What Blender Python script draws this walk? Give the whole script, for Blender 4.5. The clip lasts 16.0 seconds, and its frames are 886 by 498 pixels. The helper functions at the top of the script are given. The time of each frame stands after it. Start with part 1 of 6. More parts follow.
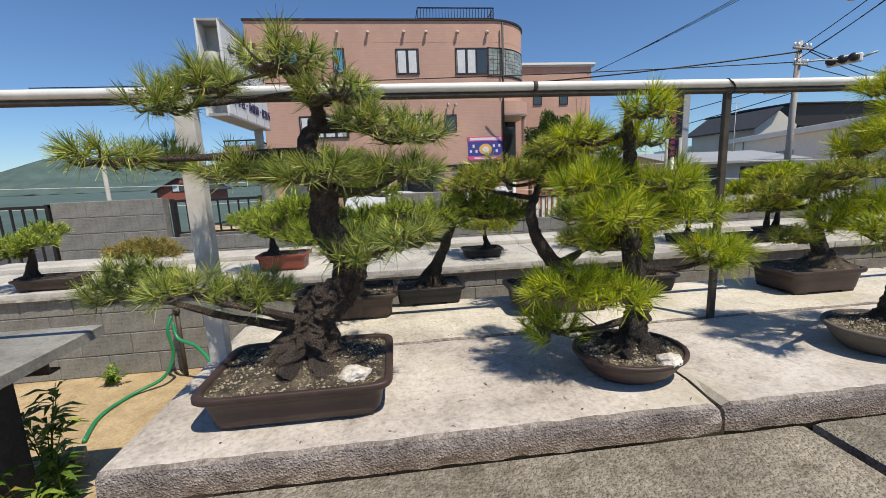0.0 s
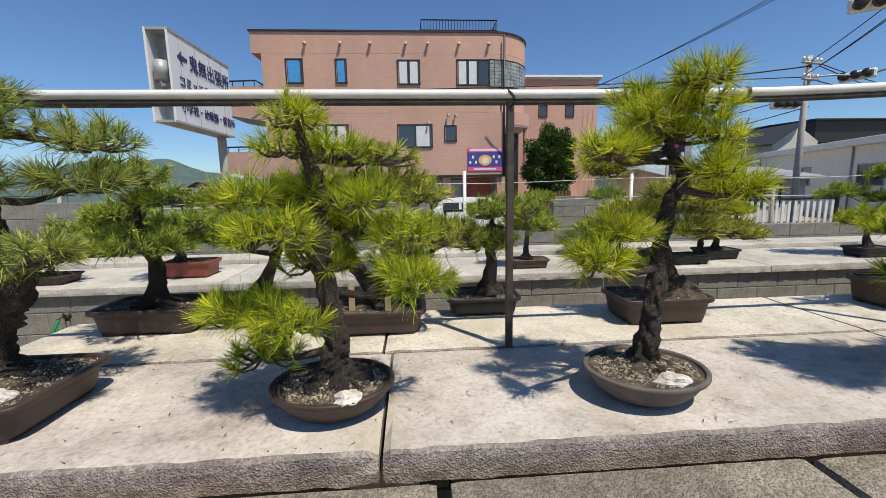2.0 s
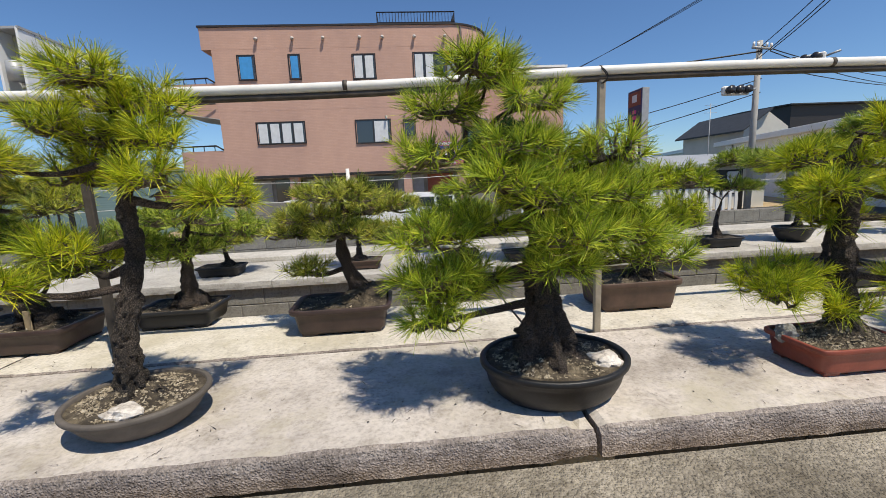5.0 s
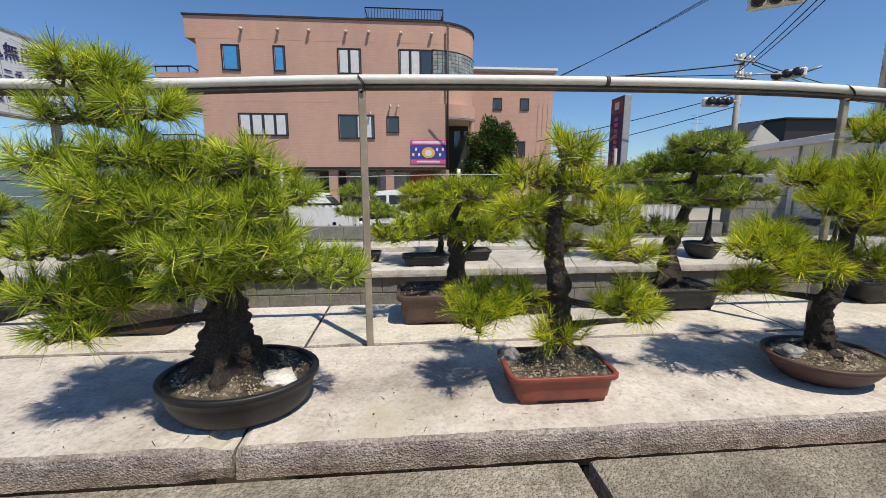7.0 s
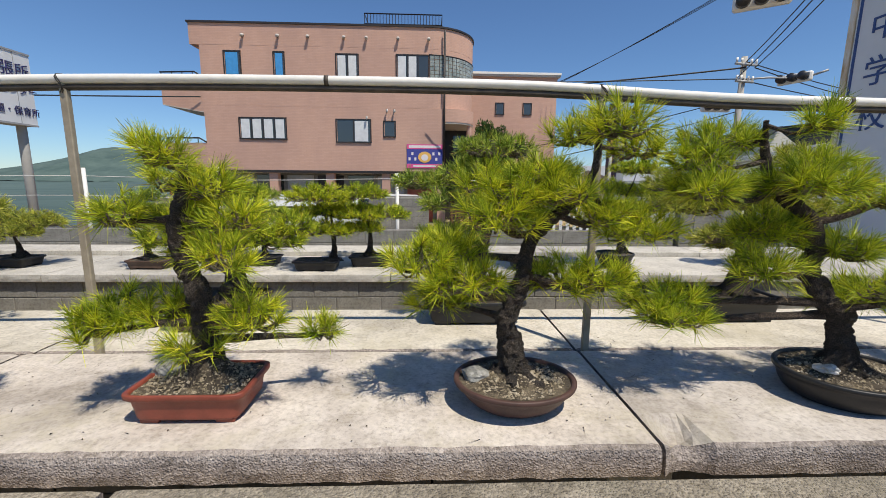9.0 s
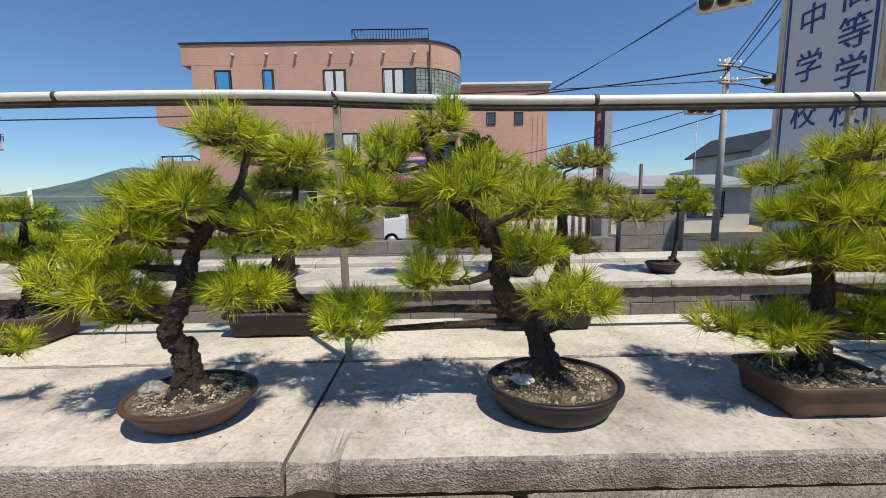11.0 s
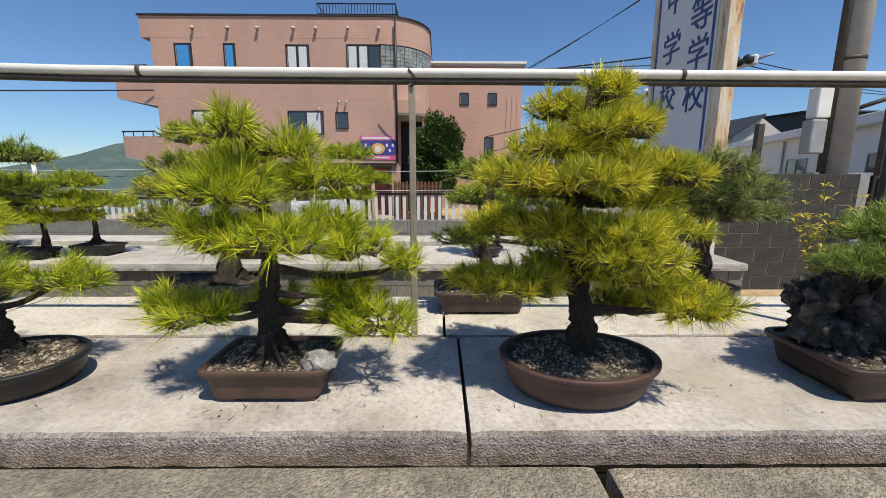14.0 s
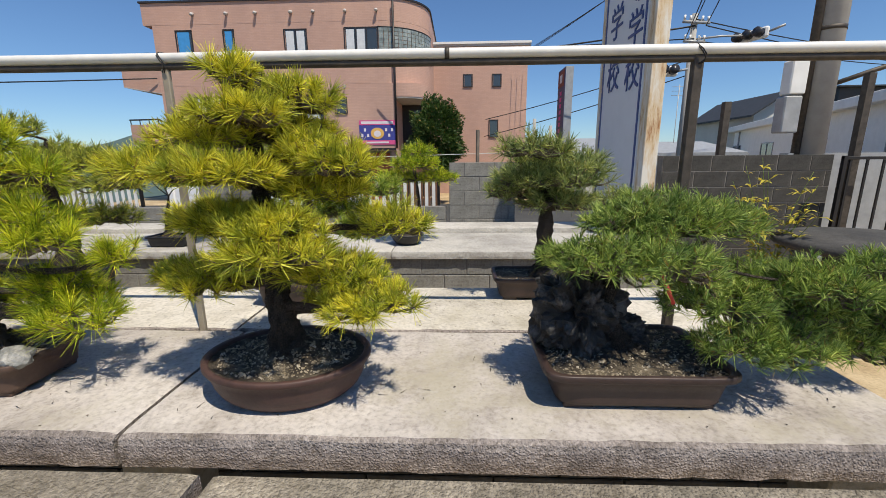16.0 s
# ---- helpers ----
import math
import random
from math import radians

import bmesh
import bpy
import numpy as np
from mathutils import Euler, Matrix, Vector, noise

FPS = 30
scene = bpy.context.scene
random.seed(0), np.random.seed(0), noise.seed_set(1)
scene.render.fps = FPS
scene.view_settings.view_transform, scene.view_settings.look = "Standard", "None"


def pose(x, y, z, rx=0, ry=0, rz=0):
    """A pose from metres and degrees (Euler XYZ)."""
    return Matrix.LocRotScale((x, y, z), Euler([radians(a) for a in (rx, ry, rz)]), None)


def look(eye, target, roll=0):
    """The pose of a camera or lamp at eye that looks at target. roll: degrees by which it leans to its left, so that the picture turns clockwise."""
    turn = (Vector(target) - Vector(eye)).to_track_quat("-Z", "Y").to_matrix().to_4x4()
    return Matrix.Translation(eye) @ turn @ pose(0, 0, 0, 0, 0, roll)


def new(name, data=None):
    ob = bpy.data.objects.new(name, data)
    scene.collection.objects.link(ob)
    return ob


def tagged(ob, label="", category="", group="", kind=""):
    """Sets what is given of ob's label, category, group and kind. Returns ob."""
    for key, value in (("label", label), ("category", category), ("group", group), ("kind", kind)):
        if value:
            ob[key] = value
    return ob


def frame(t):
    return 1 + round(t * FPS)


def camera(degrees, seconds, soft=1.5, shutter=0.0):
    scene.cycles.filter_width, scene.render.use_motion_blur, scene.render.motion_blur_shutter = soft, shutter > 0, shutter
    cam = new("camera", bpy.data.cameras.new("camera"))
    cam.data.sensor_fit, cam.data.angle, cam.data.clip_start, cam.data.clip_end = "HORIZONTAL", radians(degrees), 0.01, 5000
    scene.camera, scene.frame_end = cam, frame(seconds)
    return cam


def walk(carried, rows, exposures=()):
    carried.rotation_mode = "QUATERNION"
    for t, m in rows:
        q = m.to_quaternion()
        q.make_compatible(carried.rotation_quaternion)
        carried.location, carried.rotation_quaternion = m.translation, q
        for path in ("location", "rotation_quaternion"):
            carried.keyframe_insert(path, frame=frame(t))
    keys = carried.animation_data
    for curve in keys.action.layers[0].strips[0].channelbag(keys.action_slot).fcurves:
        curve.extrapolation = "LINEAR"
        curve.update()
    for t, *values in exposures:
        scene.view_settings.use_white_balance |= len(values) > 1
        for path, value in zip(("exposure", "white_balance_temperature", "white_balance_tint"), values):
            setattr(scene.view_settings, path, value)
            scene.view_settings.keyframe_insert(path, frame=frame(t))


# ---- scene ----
cam = camera(95.0, 16.0, soft=0.85)
PATH = [
    (0, (0.376, 0.515, 1.582), (0.595, 2.472, 1.229), -2.37),
    (0.5, (0.657, 0.503, 1.562), (0.837, 2.467, 1.225), -2.93),
    (1, (0.896, 0.470, 1.573), (1.048, 2.440, 1.261), -2.21),
    (1.5, (1.156, 0.508, 1.569), (1.291, 2.481, 1.269), -1.53),
    (2, (1.407, 0.536, 1.568), (1.542, 2.508, 1.264), -1.07),
    (2.5, (1.687, 0.517, 1.574), (1.830, 2.485, 1.252), -1.46),
    (3, (1.925, 0.517, 1.569), (2.088, 2.483, 1.240), -2.23),
    (3.5, (2.150, 0.569, 1.564), (2.336, 2.533, 1.237), -2.77),
    (4, (2.363, 0.590, 1.561), (2.552, 2.554, 1.237), -3.02),
    (4.5, (2.664, 0.570, 1.560), (2.832, 2.537, 1.231), -3.10),
    (7, (3.904, 0.505, 1.585), (4.072, 2.468, 1.242), -0.04),
    (7.5, (4.165, 0.549, 1.584), (4.325, 2.515, 1.253), 0.12),
    (8, (4.479, 0.515, 1.592), (4.608, 2.482, 1.256), -0.03),
    (8.5, (4.768, 0.488, 1.593), (4.870, 2.457, 1.259), 0.21),
    (9, (5.081, 0.526, 1.590), (5.156, 2.498, 1.268), 0.53),
    (9.2, (5.195, 0.530, 1.595), (5.254, 2.503, 1.274), 0.11),
    (11.3, (6.325, 0.535, 1.575), (6.339, 2.516, 1.307), -0.99),
    (11.5, (6.454, 0.531, 1.583), (6.478, 2.509, 1.289), -0.80),
    (12, (6.758, 0.467, 1.590), (6.799, 2.438, 1.255), -1.36),
    (12.5, (7.056, 0.484, 1.571), (7.107, 2.448, 1.197), -1.17),
    (13, (7.331, 0.491, 1.568), (7.360, 2.454, 1.184), -0.73),
    (13.5, (7.603, 0.493, 1.560), (7.614, 2.459, 1.190), -0.21),
    (14, (7.847, 0.558, 1.547), (7.866, 2.526, 1.190), 0.14),
    (14.5, (8.075, 0.605, 1.550), (8.094, 2.572, 1.189), 0.34),
    (15, (8.337, 0.585, 1.557), (8.316, 2.549, 1.175), 0.16),
    (15.5, (8.563, 0.584, 1.561), (8.501, 2.541, 1.155), 0.06),
    (16, (8.790, 0.640, 1.560), (8.712, 2.591, 1.129), -0.53),
]
walk(cam, [(t, look(eye, target, roll)) for t, eye, target, roll in PATH])

# ---- world and sun ----
world = bpy.data.worlds.new("sky")
scene.world = world
world.use_nodes = True
wnt = world.node_tree
sky = wnt.nodes.new("ShaderNodeTexSky")
sky.sky_type, sky.sun_disc = "NISHITA", False
SUN = Vector((0.33, -0.42, 1.04)).normalized()   # towards the sun
sky.sun_elevation, sky.sun_rotation = math.asin(SUN.z), math.atan2(SUN.x, SUN.y)
sky.air_density, sky.dust_density, sky.ozone_density = 1.0, 0.05, 5.0
haze = wnt.nodes.new("ShaderNodeMix")
haze.data_type, haze.blend_type = "RGBA", "MULTIPLY"
haze.inputs[0].default_value, haze.inputs[7].default_value = 1.0, (0.80, 0.95, 1.10, 1)
wnt.links.new(sky.outputs[0], haze.inputs[6])
wnt.links.new(haze.outputs[2], wnt.nodes["Background"].inputs[0])
wnt.nodes["Background"].inputs[1].default_value = 0.104
sun_data = bpy.data.lights.new("sun", "SUN")
sun_data.energy, sun_data.angle, sun_data.color = 5.0, radians(0.53), (1.0, 0.915, 0.765)
sun = new("sun", sun_data)
sun.matrix_world = look(SUN * 30, (0, 0, 0))
scene.view_settings.exposure = 0.01

# ---- materials ----
MATS = {}


def nodes_of(name, rough=0.8, metal=0.0):
    m = bpy.data.materials.new(name)
    m.use_nodes = True
    b = m.node_tree.nodes["Principled BSDF"]
    b.inputs["Roughness"].default_value, b.inputs["Metallic"].default_value = rough, metal
    MATS[name] = m
    return m, m.node_tree, b


def noise_node(nt, scale, detail=4.0, rough=0.6, coord="Object", stretch=None):
    tc = nt.nodes.new("ShaderNodeTexCoord")
    n = nt.nodes.new("ShaderNodeTexNoise")
    n.inputs["Scale"].default_value, n.inputs["Detail"].default_value, n.inputs["Roughness"].default_value = scale, detail, rough
    if stretch:
        mp = nt.nodes.new("ShaderNodeMapping")
        mp.inputs["Scale"].default_value = stretch
        nt.links.new(tc.outputs[coord], mp.inputs[0])
        nt.links.new(mp.outputs[0], n.inputs["Vector"])
    else:
        nt.links.new(tc.outputs[coord], n.inputs["Vector"])
    return n


def ramp(nt, source, stops):
    r = nt.nodes.new("ShaderNodeValToRGB")
    e = r.color_ramp.elements
    while len(e) < len(stops):
        e.new(0.5)
    for k, (p, c) in enumerate(stops):
        e[k].position, e[k].color = p, (*c, 1)
    nt.links.new(source, r.inputs[0])
    return r


def mix(nt, fac, a, b, how="MIX"):
    n = nt.nodes.new("ShaderNodeMix")
    n.data_type, n.blend_type = "RGBA", how
    if isinstance(fac, (int, float)):
        n.inputs[0].default_value = fac
    else:
        nt.links.new(fac, n.inputs[0])
    for k, v in ((6, a), (7, b)):
        if isinstance(v, tuple):
            n.inputs[k].default_value = (*v, 1)
        else:
            nt.links.new(v, n.inputs[k])
    return n.outputs[2]


def bump(nt, b, height, strength, dist):
    n = nt.nodes.new("ShaderNodeBump")
    n.inputs["Strength"].default_value, n.inputs["Distance"].default_value = strength, dist
    nt.links.new(height, n.inputs["Height"])
    nt.links.new(n.outputs[0], b.inputs["Normal"])


def stone_mat(name, dark, mid, light, big=1.2, fine=60.0, rough=0.9, relief=0.004, speck=0.25, stretch=None, stain=None, pits=0.0):
    """Mineral surfaces: blotches, grain, specks and pores."""
    m, nt, b = nodes_of(name, rough)
    n1 = noise_node(nt, big, 6, 0.65, stretch=stretch)
    c = ramp(nt, n1.outputs["Fac"], [(0.32, dark), (0.5, mid), (0.68, light)]).outputs[0]
    n2 = noise_node(nt, fine, 5, 0.7)
    g = ramp(nt, n2.outputs["Fac"], [(0.3, (0.45, 0.43, 0.4)), (0.5, (1, 1, 1)), (0.72, (1.25, 1.24, 1.22))]).outputs[0]
    c = mix(nt, speck + 0.3, c, g, "MULTIPLY")
    n3 = noise_node(nt, big * 5.5, 5, 0.7)
    s = ramp(nt, n3.outputs["Fac"], [(0.36, (0.62, 0.6, 0.56)), (0.5, (1, 1, 1))]).outputs[0]
    c = mix(nt, speck + 0.2, c, s, "MULTIPLY")
    if stain:
        n4 = noise_node(nt, big * 0.9, 7, 0.75)
        msk = ramp(nt, n4.outputs["Fac"], [(0.50, (0, 0, 0)), (0.66, (0.75, 0.75, 0.75))]).outputs[0]
        c = mix(nt, msk, c, stain)
        vo = nt.nodes.new("ShaderNodeTexVoronoi")
        vo.inputs["Scale"].default_value = 62
        tc = nt.nodes.new("ShaderNodeTexCoord")
        nt.links.new(tc.outputs["Object"], vo.inputs["Vector"])
        dots = ramp(nt, vo.outputs["Distance"], [(0.06, (0.6, 0.57, 0.52)), (0.14, (1, 1, 1))]).outputs[0]
        c = mix(nt, 0.4, c, dots, "MULTIPLY")
    inf = nt.nodes.new("ShaderNodeObjectInfo")
    v = ramp(nt, inf.outputs["Random"], [(0, (0.9, 0.9, 0.9)), (1, (1.06, 1.05, 1.03))]).outputs[0]
    c = mix(nt, 1.0, c, v, "MULTIPLY")
    nt.links.new(c, b.inputs["Base Color"])
    height = n2.outputs["Fac"]
    if pits:
        # exposed aggregate: dark hollows between lighter pebbles
        tc = nt.nodes.new("ShaderNodeTexCoord")
        vp = nt.nodes.new("ShaderNodeTexVoronoi")
        vp.inputs["Scale"].default_value, vp.inputs["Randomness"].default_value = 150, 1.0
        wv = nt.nodes.new("ShaderNodeVectorMath")
        wv.operation = "MULTIPLY_ADD"
        wv.inputs[1].default_value = (0.012, 0.012, 0.012)
        nt.links.new(noise_node(nt, 45, 3).outputs["Color"], wv.inputs[0])
        nt.links.new(tc.outputs["Object"], wv.inputs[2])
        nt.links.new(wv.outputs[0], vp.inputs["Vector"])
        pebbles = ramp(nt, vp.outputs["Distance"], [(0.15, (1, 1, 1)), (0.62, (0, 0, 0))]).outputs[0]
        c = mix(nt, 0.6 * pits, c, ramp(nt, vp.outputs["Color"], [(0.15, (0.6, 0.58, 0.56)), (0.85, (1.3, 1.27, 1.22))]).outputs[0], "MULTIPLY")
        nt.links.new(c, b.inputs["Base Color"])
        height = mix(nt, 0.5, pebbles, n2.outputs["Fac"])
    bump(nt, b, height, 0.8, relief)
    return m


def plain_mat(name, color, rough=0.6, metal=0.0, vary=0.18, scale=6.0, relief=0.0, coat=0.0):
    m, nt, b = nodes_of(name, rough, metal)
    n1 = noise_node(nt, scale, 6, 0.65)
    lo = tuple(max(0, v * (1 - vary)) for v in color)
    hi = tuple(min(1, v * (1 + vary)) for v in color)
    c = ramp(nt, n1.outputs["Fac"], [(0.3, lo), (0.7, hi)]).outputs[0]
    nt.links.new(c, b.inputs["Base Color"])
    rr = nt.nodes.new("ShaderNodeMapRange")
    rr.inputs[3].default_value, rr.inputs[4].default_value = max(0.02, rough - 0.12), min(1, rough + 0.12)
    n2 = noise_node(nt, scale * 9, 4)
    nt.links.new(n2.outputs["Fac"], rr.inputs[0])
    nt.links.new(rr.outputs[0], b.inputs["Roughness"])
    if relief:
        bump(nt, b, n2.outputs["Fac"], 0.6, relief)
    return m


def needle_mat(name, low, mid, tip):
    """Pine needles: diffuse with light passing through, varied needle by needle and patch by patch."""
    m = bpy.data.materials.new(name)
    m.use_nodes = True
    nt = m.node_tree
    b = nt.nodes["Principled BSDF"]
    geo = nt.nodes.new("ShaderNodeNewGeometry")
    c = ramp(nt, geo.outputs["Random Per Island"], [(0.0, low), (0.45, mid), (0.93, tip), (0.985, (0.3, 0.19, 0.06))]).outputs[0]
    n1 = noise_node(nt, 17.0, 3)
    p = ramp(nt, n1.outputs["Fac"], [(0.36, (0.45, 0.56, 0.6)), (0.62, (1.3, 1.2, 0.95))]).outputs[0]
    c = mix(nt, 0.85, c, p, "MULTIPLY")
    nt.links.new(c, b.inputs["Base Color"])
    b.inputs["Roughness"].default_value, b.inputs["Specular IOR Level"].default_value = 0.5, 0.3
    tr = nt.nodes.new("ShaderNodeBsdfTranslucent")
    nt.links.new(c, tr.inputs[0])
    ms = nt.nodes.new("ShaderNodeMixShader")
    ms.inputs[0].default_value = 0.22
    nt.links.new(b.outputs[0], ms.inputs[1])
    nt.links.new(tr.outputs[0], ms.inputs[2])
    nt.links.new(ms.outputs[0], nt.nodes["Material Output"].inputs[0])
    MATS[name] = m


def bark_mat(name, deep, ridge):
    m, nt, b = nodes_of(name, 0.95)
    tc = nt.nodes.new("ShaderNodeTexCoord")
    v = nt.nodes.new("ShaderNodeTexVoronoi")
    v.feature = "DISTANCE_TO_EDGE"
    mp = nt.nodes.new("ShaderNodeMapping")
    mp.inputs["Scale"].default_value = (55, 55, 24)
    n0 = noise_node(nt, 30, 5)
    add = nt.nodes.new("ShaderNodeVectorMath")
    add.operation = "MULTIPLY_ADD"
    add.inputs[1].default_value = (0.03, 0.03, 0.03)
    nt.links.new(n0.outputs["Color"], add.inputs[0])
    nt.links.new(tc.outputs["Object"], add.inputs[2])
    nt.links.new(add.outputs[0], mp.inputs[0])
    nt.links.new(mp.outputs[0], v.inputs["Vector"])
    # Bark plates over near-black cracks; the shade of the creases is in the colour.
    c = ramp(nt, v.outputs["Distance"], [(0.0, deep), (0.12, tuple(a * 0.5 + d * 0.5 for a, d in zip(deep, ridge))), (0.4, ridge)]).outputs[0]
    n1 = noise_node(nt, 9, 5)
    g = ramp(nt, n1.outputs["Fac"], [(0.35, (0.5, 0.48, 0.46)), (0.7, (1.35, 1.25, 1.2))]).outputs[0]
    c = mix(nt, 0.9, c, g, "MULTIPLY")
    nt.links.new(c, b.inputs["Base Color"])
    bump(nt, b, v.outputs["Distance"], 1.0, 0.035)


stone_mat("bench_top", (0.32, 0.285, 0.255), (0.51, 0.465, 0.43), (0.62, 0.575, 0.535), 2.2, 70, 0.92, 0.003, 0.3, None, (0.44, 0.40, 0.31))
stone_mat("bench_rear", (0.40, 0.37, 0.32), (0.60, 0.56, 0.49), (0.68, 0.64, 0.57), 1.8, 60, 0.92, 0.003, 0.28, None, (0.47, 0.43, 0.33))
stone_mat("lid_concrete", (0.17, 0.148, 0.115), (0.28, 0.25, 0.205), (0.39, 0.35, 0.29), 2.2, 75, 0.93, 0.009, 0.6, None, (0.15, 0.138, 0.108), 0.9)
# Rough aggregate; less light on edge faces than tops is put into its colour.
stone_mat("rough_shaded_edge", (0.19, 0.165, 0.155), (0.30, 0.265, 0.25), (0.40, 0.36, 0.34), 5, 110, 0.95, 0.006, 0.5, pits=1.0)
stone_mat("block_grey", (0.17, 0.165, 0.15), (0.25, 0.245, 0.225), (0.33, 0.32, 0.30), 1.6, 50, 0.95, 0.004, 0.3)
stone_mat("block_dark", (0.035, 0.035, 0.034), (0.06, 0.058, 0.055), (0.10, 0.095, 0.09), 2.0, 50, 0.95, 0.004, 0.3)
stone_mat("mortar", (0.14, 0.135, 0.125), (0.2, 0.19, 0.18), (0.26, 0.25, 0.23), 3, 60, 0.95, 0.003, 0.3)
stone_mat("terrace_top", (0.33, 0.31, 0.285), (0.47, 0.45, 0.415), (0.57, 0.545, 0.50), 1.5, 50, 0.92, 0.003, 0.2)
stone_mat("sand", (0.30, 0.22, 0.12), (0.44, 0.33, 0.19), (0.54, 0.43, 0.27), 1.3, 45, 0.97, 0.008, 0.3)
stone_mat("asphalt", (0.045, 0.045, 0.045), (0.06, 0.06, 0.058), (0.08, 0.08, 0.077), 0.5, 60, 0.9, 0.004, 0.3)
stone_mat("soil", (0.025, 0.02, 0.015), (0.075, 0.06, 0.043), (0.20, 0.165, 0.115), 14, 130, 0.97, 0.01, 0.5)
stone_mat("grit", (0.07, 0.055, 0.04), (0.30, 0.25, 0.175), (0.55, 0.49, 0.39), 40, 200, 0.95, 0.002, 0.3)
stone_mat("pale_stone", (0.40, 0.35, 0.30), (0.62, 0.57, 0.52), (0.75, 0.72, 0.68), 18, 80, 0.8, 0.004, 0.25)
stone_mat("grey_stone", (0.12, 0.12, 0.115), (0.25, 0.25, 0.235), (0.42, 0.41, 0.39), 18, 80, 0.85, 0.004, 0.3)
stone_mat("dark_rock", (0.012, 0.012, 0.012), (0.035, 0.033, 0.032), (0.20, 0.19, 0.185), 13, 60, 0.6, 0.01, 0.3)
plain_mat("pot_brown", (0.048, 0.029, 0.024), 0.5, 0, 0.3, 14, 0.001)
plain_mat("pot_brown2", (0.085, 0.05, 0.035), 0.6, 0, 0.3, 14, 0.001)
plain_mat("pot_rust", (0.07, 0.036, 0.029), 0.6, 0, 0.3, 14, 0.001)
plain_mat("pot_red", (0.21, 0.05, 0.03), 0.5, 0, 0.25, 14, 0.001)
plain_mat("pot_grey", (0.105, 0.09, 0.078), 0.75, 0, 0.3, 14, 0.001)
plain_mat("pot_black", (0.011, 0.011, 0.012), 0.5, 0, 0.35, 14, 0.001)
needle_mat("pine_bright", (0.088, 0.152, 0.010), (0.384, 0.492, 0.026), (0.720, 0.744, 0.060))
needle_mat("pine_lime", (0.112, 0.176, 0.010), (0.426, 0.526, 0.022), (0.780, 0.762, 0.056))
needle_mat("pine_gold", (0.16, 0.195, 0.012), (0.60, 0.60, 0.045), (0.82, 0.78, 0.11))
needle_mat("pine_mid", (0.056, 0.105, 0.014), (0.285, 0.40, 0.045), (0.60, 0.67, 0.13))
needle_mat("pine_fresh", (0.065, 0.125, 0.012), (0.35, 0.48, 0.035), (0.70, 0.76, 0.09))
needle_mat("pine_old", (0.07, 0.11, 0.022), (0.29, 0.375, 0.075), (0.56, 0.60, 0.20))
needle_mat("pine_deep", (0.055, 0.10, 0.020), (0.25, 0.37, 0.08), (0.52, 0.62, 0.18))
needle_mat("pine_pale", (0.10, 0.13, 0.018), (0.38, 0.43, 0.06), (0.66, 0.66, 0.14))
needle_mat("pine_blue", (0.075, 0.11, 0.03), (0.30, 0.37, 0.11), (0.54, 0.58, 0.22))
needle_mat("pine_rust", (0.11, 0.09, 0.025), (0.36, 0.29, 0.075), (0.52, 0.44, 0.15))
needle_mat("leaf_yellow", (0.25, 0.22, 0.03), (0.50, 0.42, 0.05), (0.7, 0.6, 0.1))
needle_mat("leaf_weed", (0.06, 0.12, 0.02), (0.14, 0.24, 0.035), (0.28, 0.36, 0.06))
needle_mat("topiary", (0.02, 0.05, 0.015), (0.05, 0.10, 0.02), (0.10, 0.17, 0.04))
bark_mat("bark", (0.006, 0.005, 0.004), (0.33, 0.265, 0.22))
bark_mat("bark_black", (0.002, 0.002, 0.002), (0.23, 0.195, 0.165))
bark_mat("twig", (0.10, 0.085, 0.07), (0.46, 0.40, 0.33))
plain_mat("pipe_white", (0.70, 0.69, 0.66), 0.5, 0, 0.1, 12)
plain_mat("steel_dark", (0.075, 0.062, 0.05), 0.6, 0.3, 0.4, 18, 0.001)
plain_mat("steel_tan", (0.30, 0.26, 0.20), 0.65, 0.1, 0.25, 14, 0.001)
plain_mat("post_white", (0.55, 0.53, 0.50), 0.7, 0, 0.15, 10)
plain_mat("black_iron", (0.02, 0.018, 0.018), 0.5, 0.3, 0.3)
plain_mat("white_paint", (0.78, 0.78, 0.76), 0.55, 0, 0.06, 3)
plain_mat("grey_paint", (0.36, 0.37, 0.38), 0.5, 0.2, 0.15)
plain_mat("hose_green", (0.02, 0.22, 0.09), 0.4)
plain_mat("wood_brown", (0.16, 0.075, 0.035), 0.75, 0, 0.3, 12)
plain_mat("wood_stake", (0.42, 0.31, 0.18), 0.85, 0, 0.2, 20)
plain_mat("tag_white", (0.8, 0.8, 0.78), 0.6, 0, 0.03)
plain_mat("red_plastic", (0.6, 0.06, 0.05), 0.4, 0, 0.1)
plain_mat("sign_white", (0.66, 0.68, 0.70), 0.5, 0, 0.06, 1.5)
plain_mat("sign_blue", (0.03, 0.07, 0.22), 0.5, 0, 0.1)
plain_mat("sign_navy", (0.03, 0.028, 0.11), 0.5, 0, 0.1)
plain_mat("roof_tile", (0.035, 0.038, 0.042), 0.6, 0, 0.3, 3)
plain_mat("trim_and_shade_dark", (0.022, 0.018, 0.018), 0.5, 0, 0.2)
plain_mat("banner_white", (0.75, 0.7, 0.72), 0.7, 0, 0.05)
plain_mat("banner_pink", (0.70, 0.10, 0.28), 0.7, 0, 0.08)
plain_mat("banner_blue", (0.05, 0.06, 0.30), 0.7, 0, 0.1)
plain_mat("banner_gold", (0.75, 0.45, 0.12), 0.7, 0, 0.1)
plain_mat("curtain", (0.62, 0.64, 0.66), 0.8, 0, 0.1, 5)
plain_mat("blind_blue", (0.05, 0.28, 0.62), 0.6, 0, 0.1)
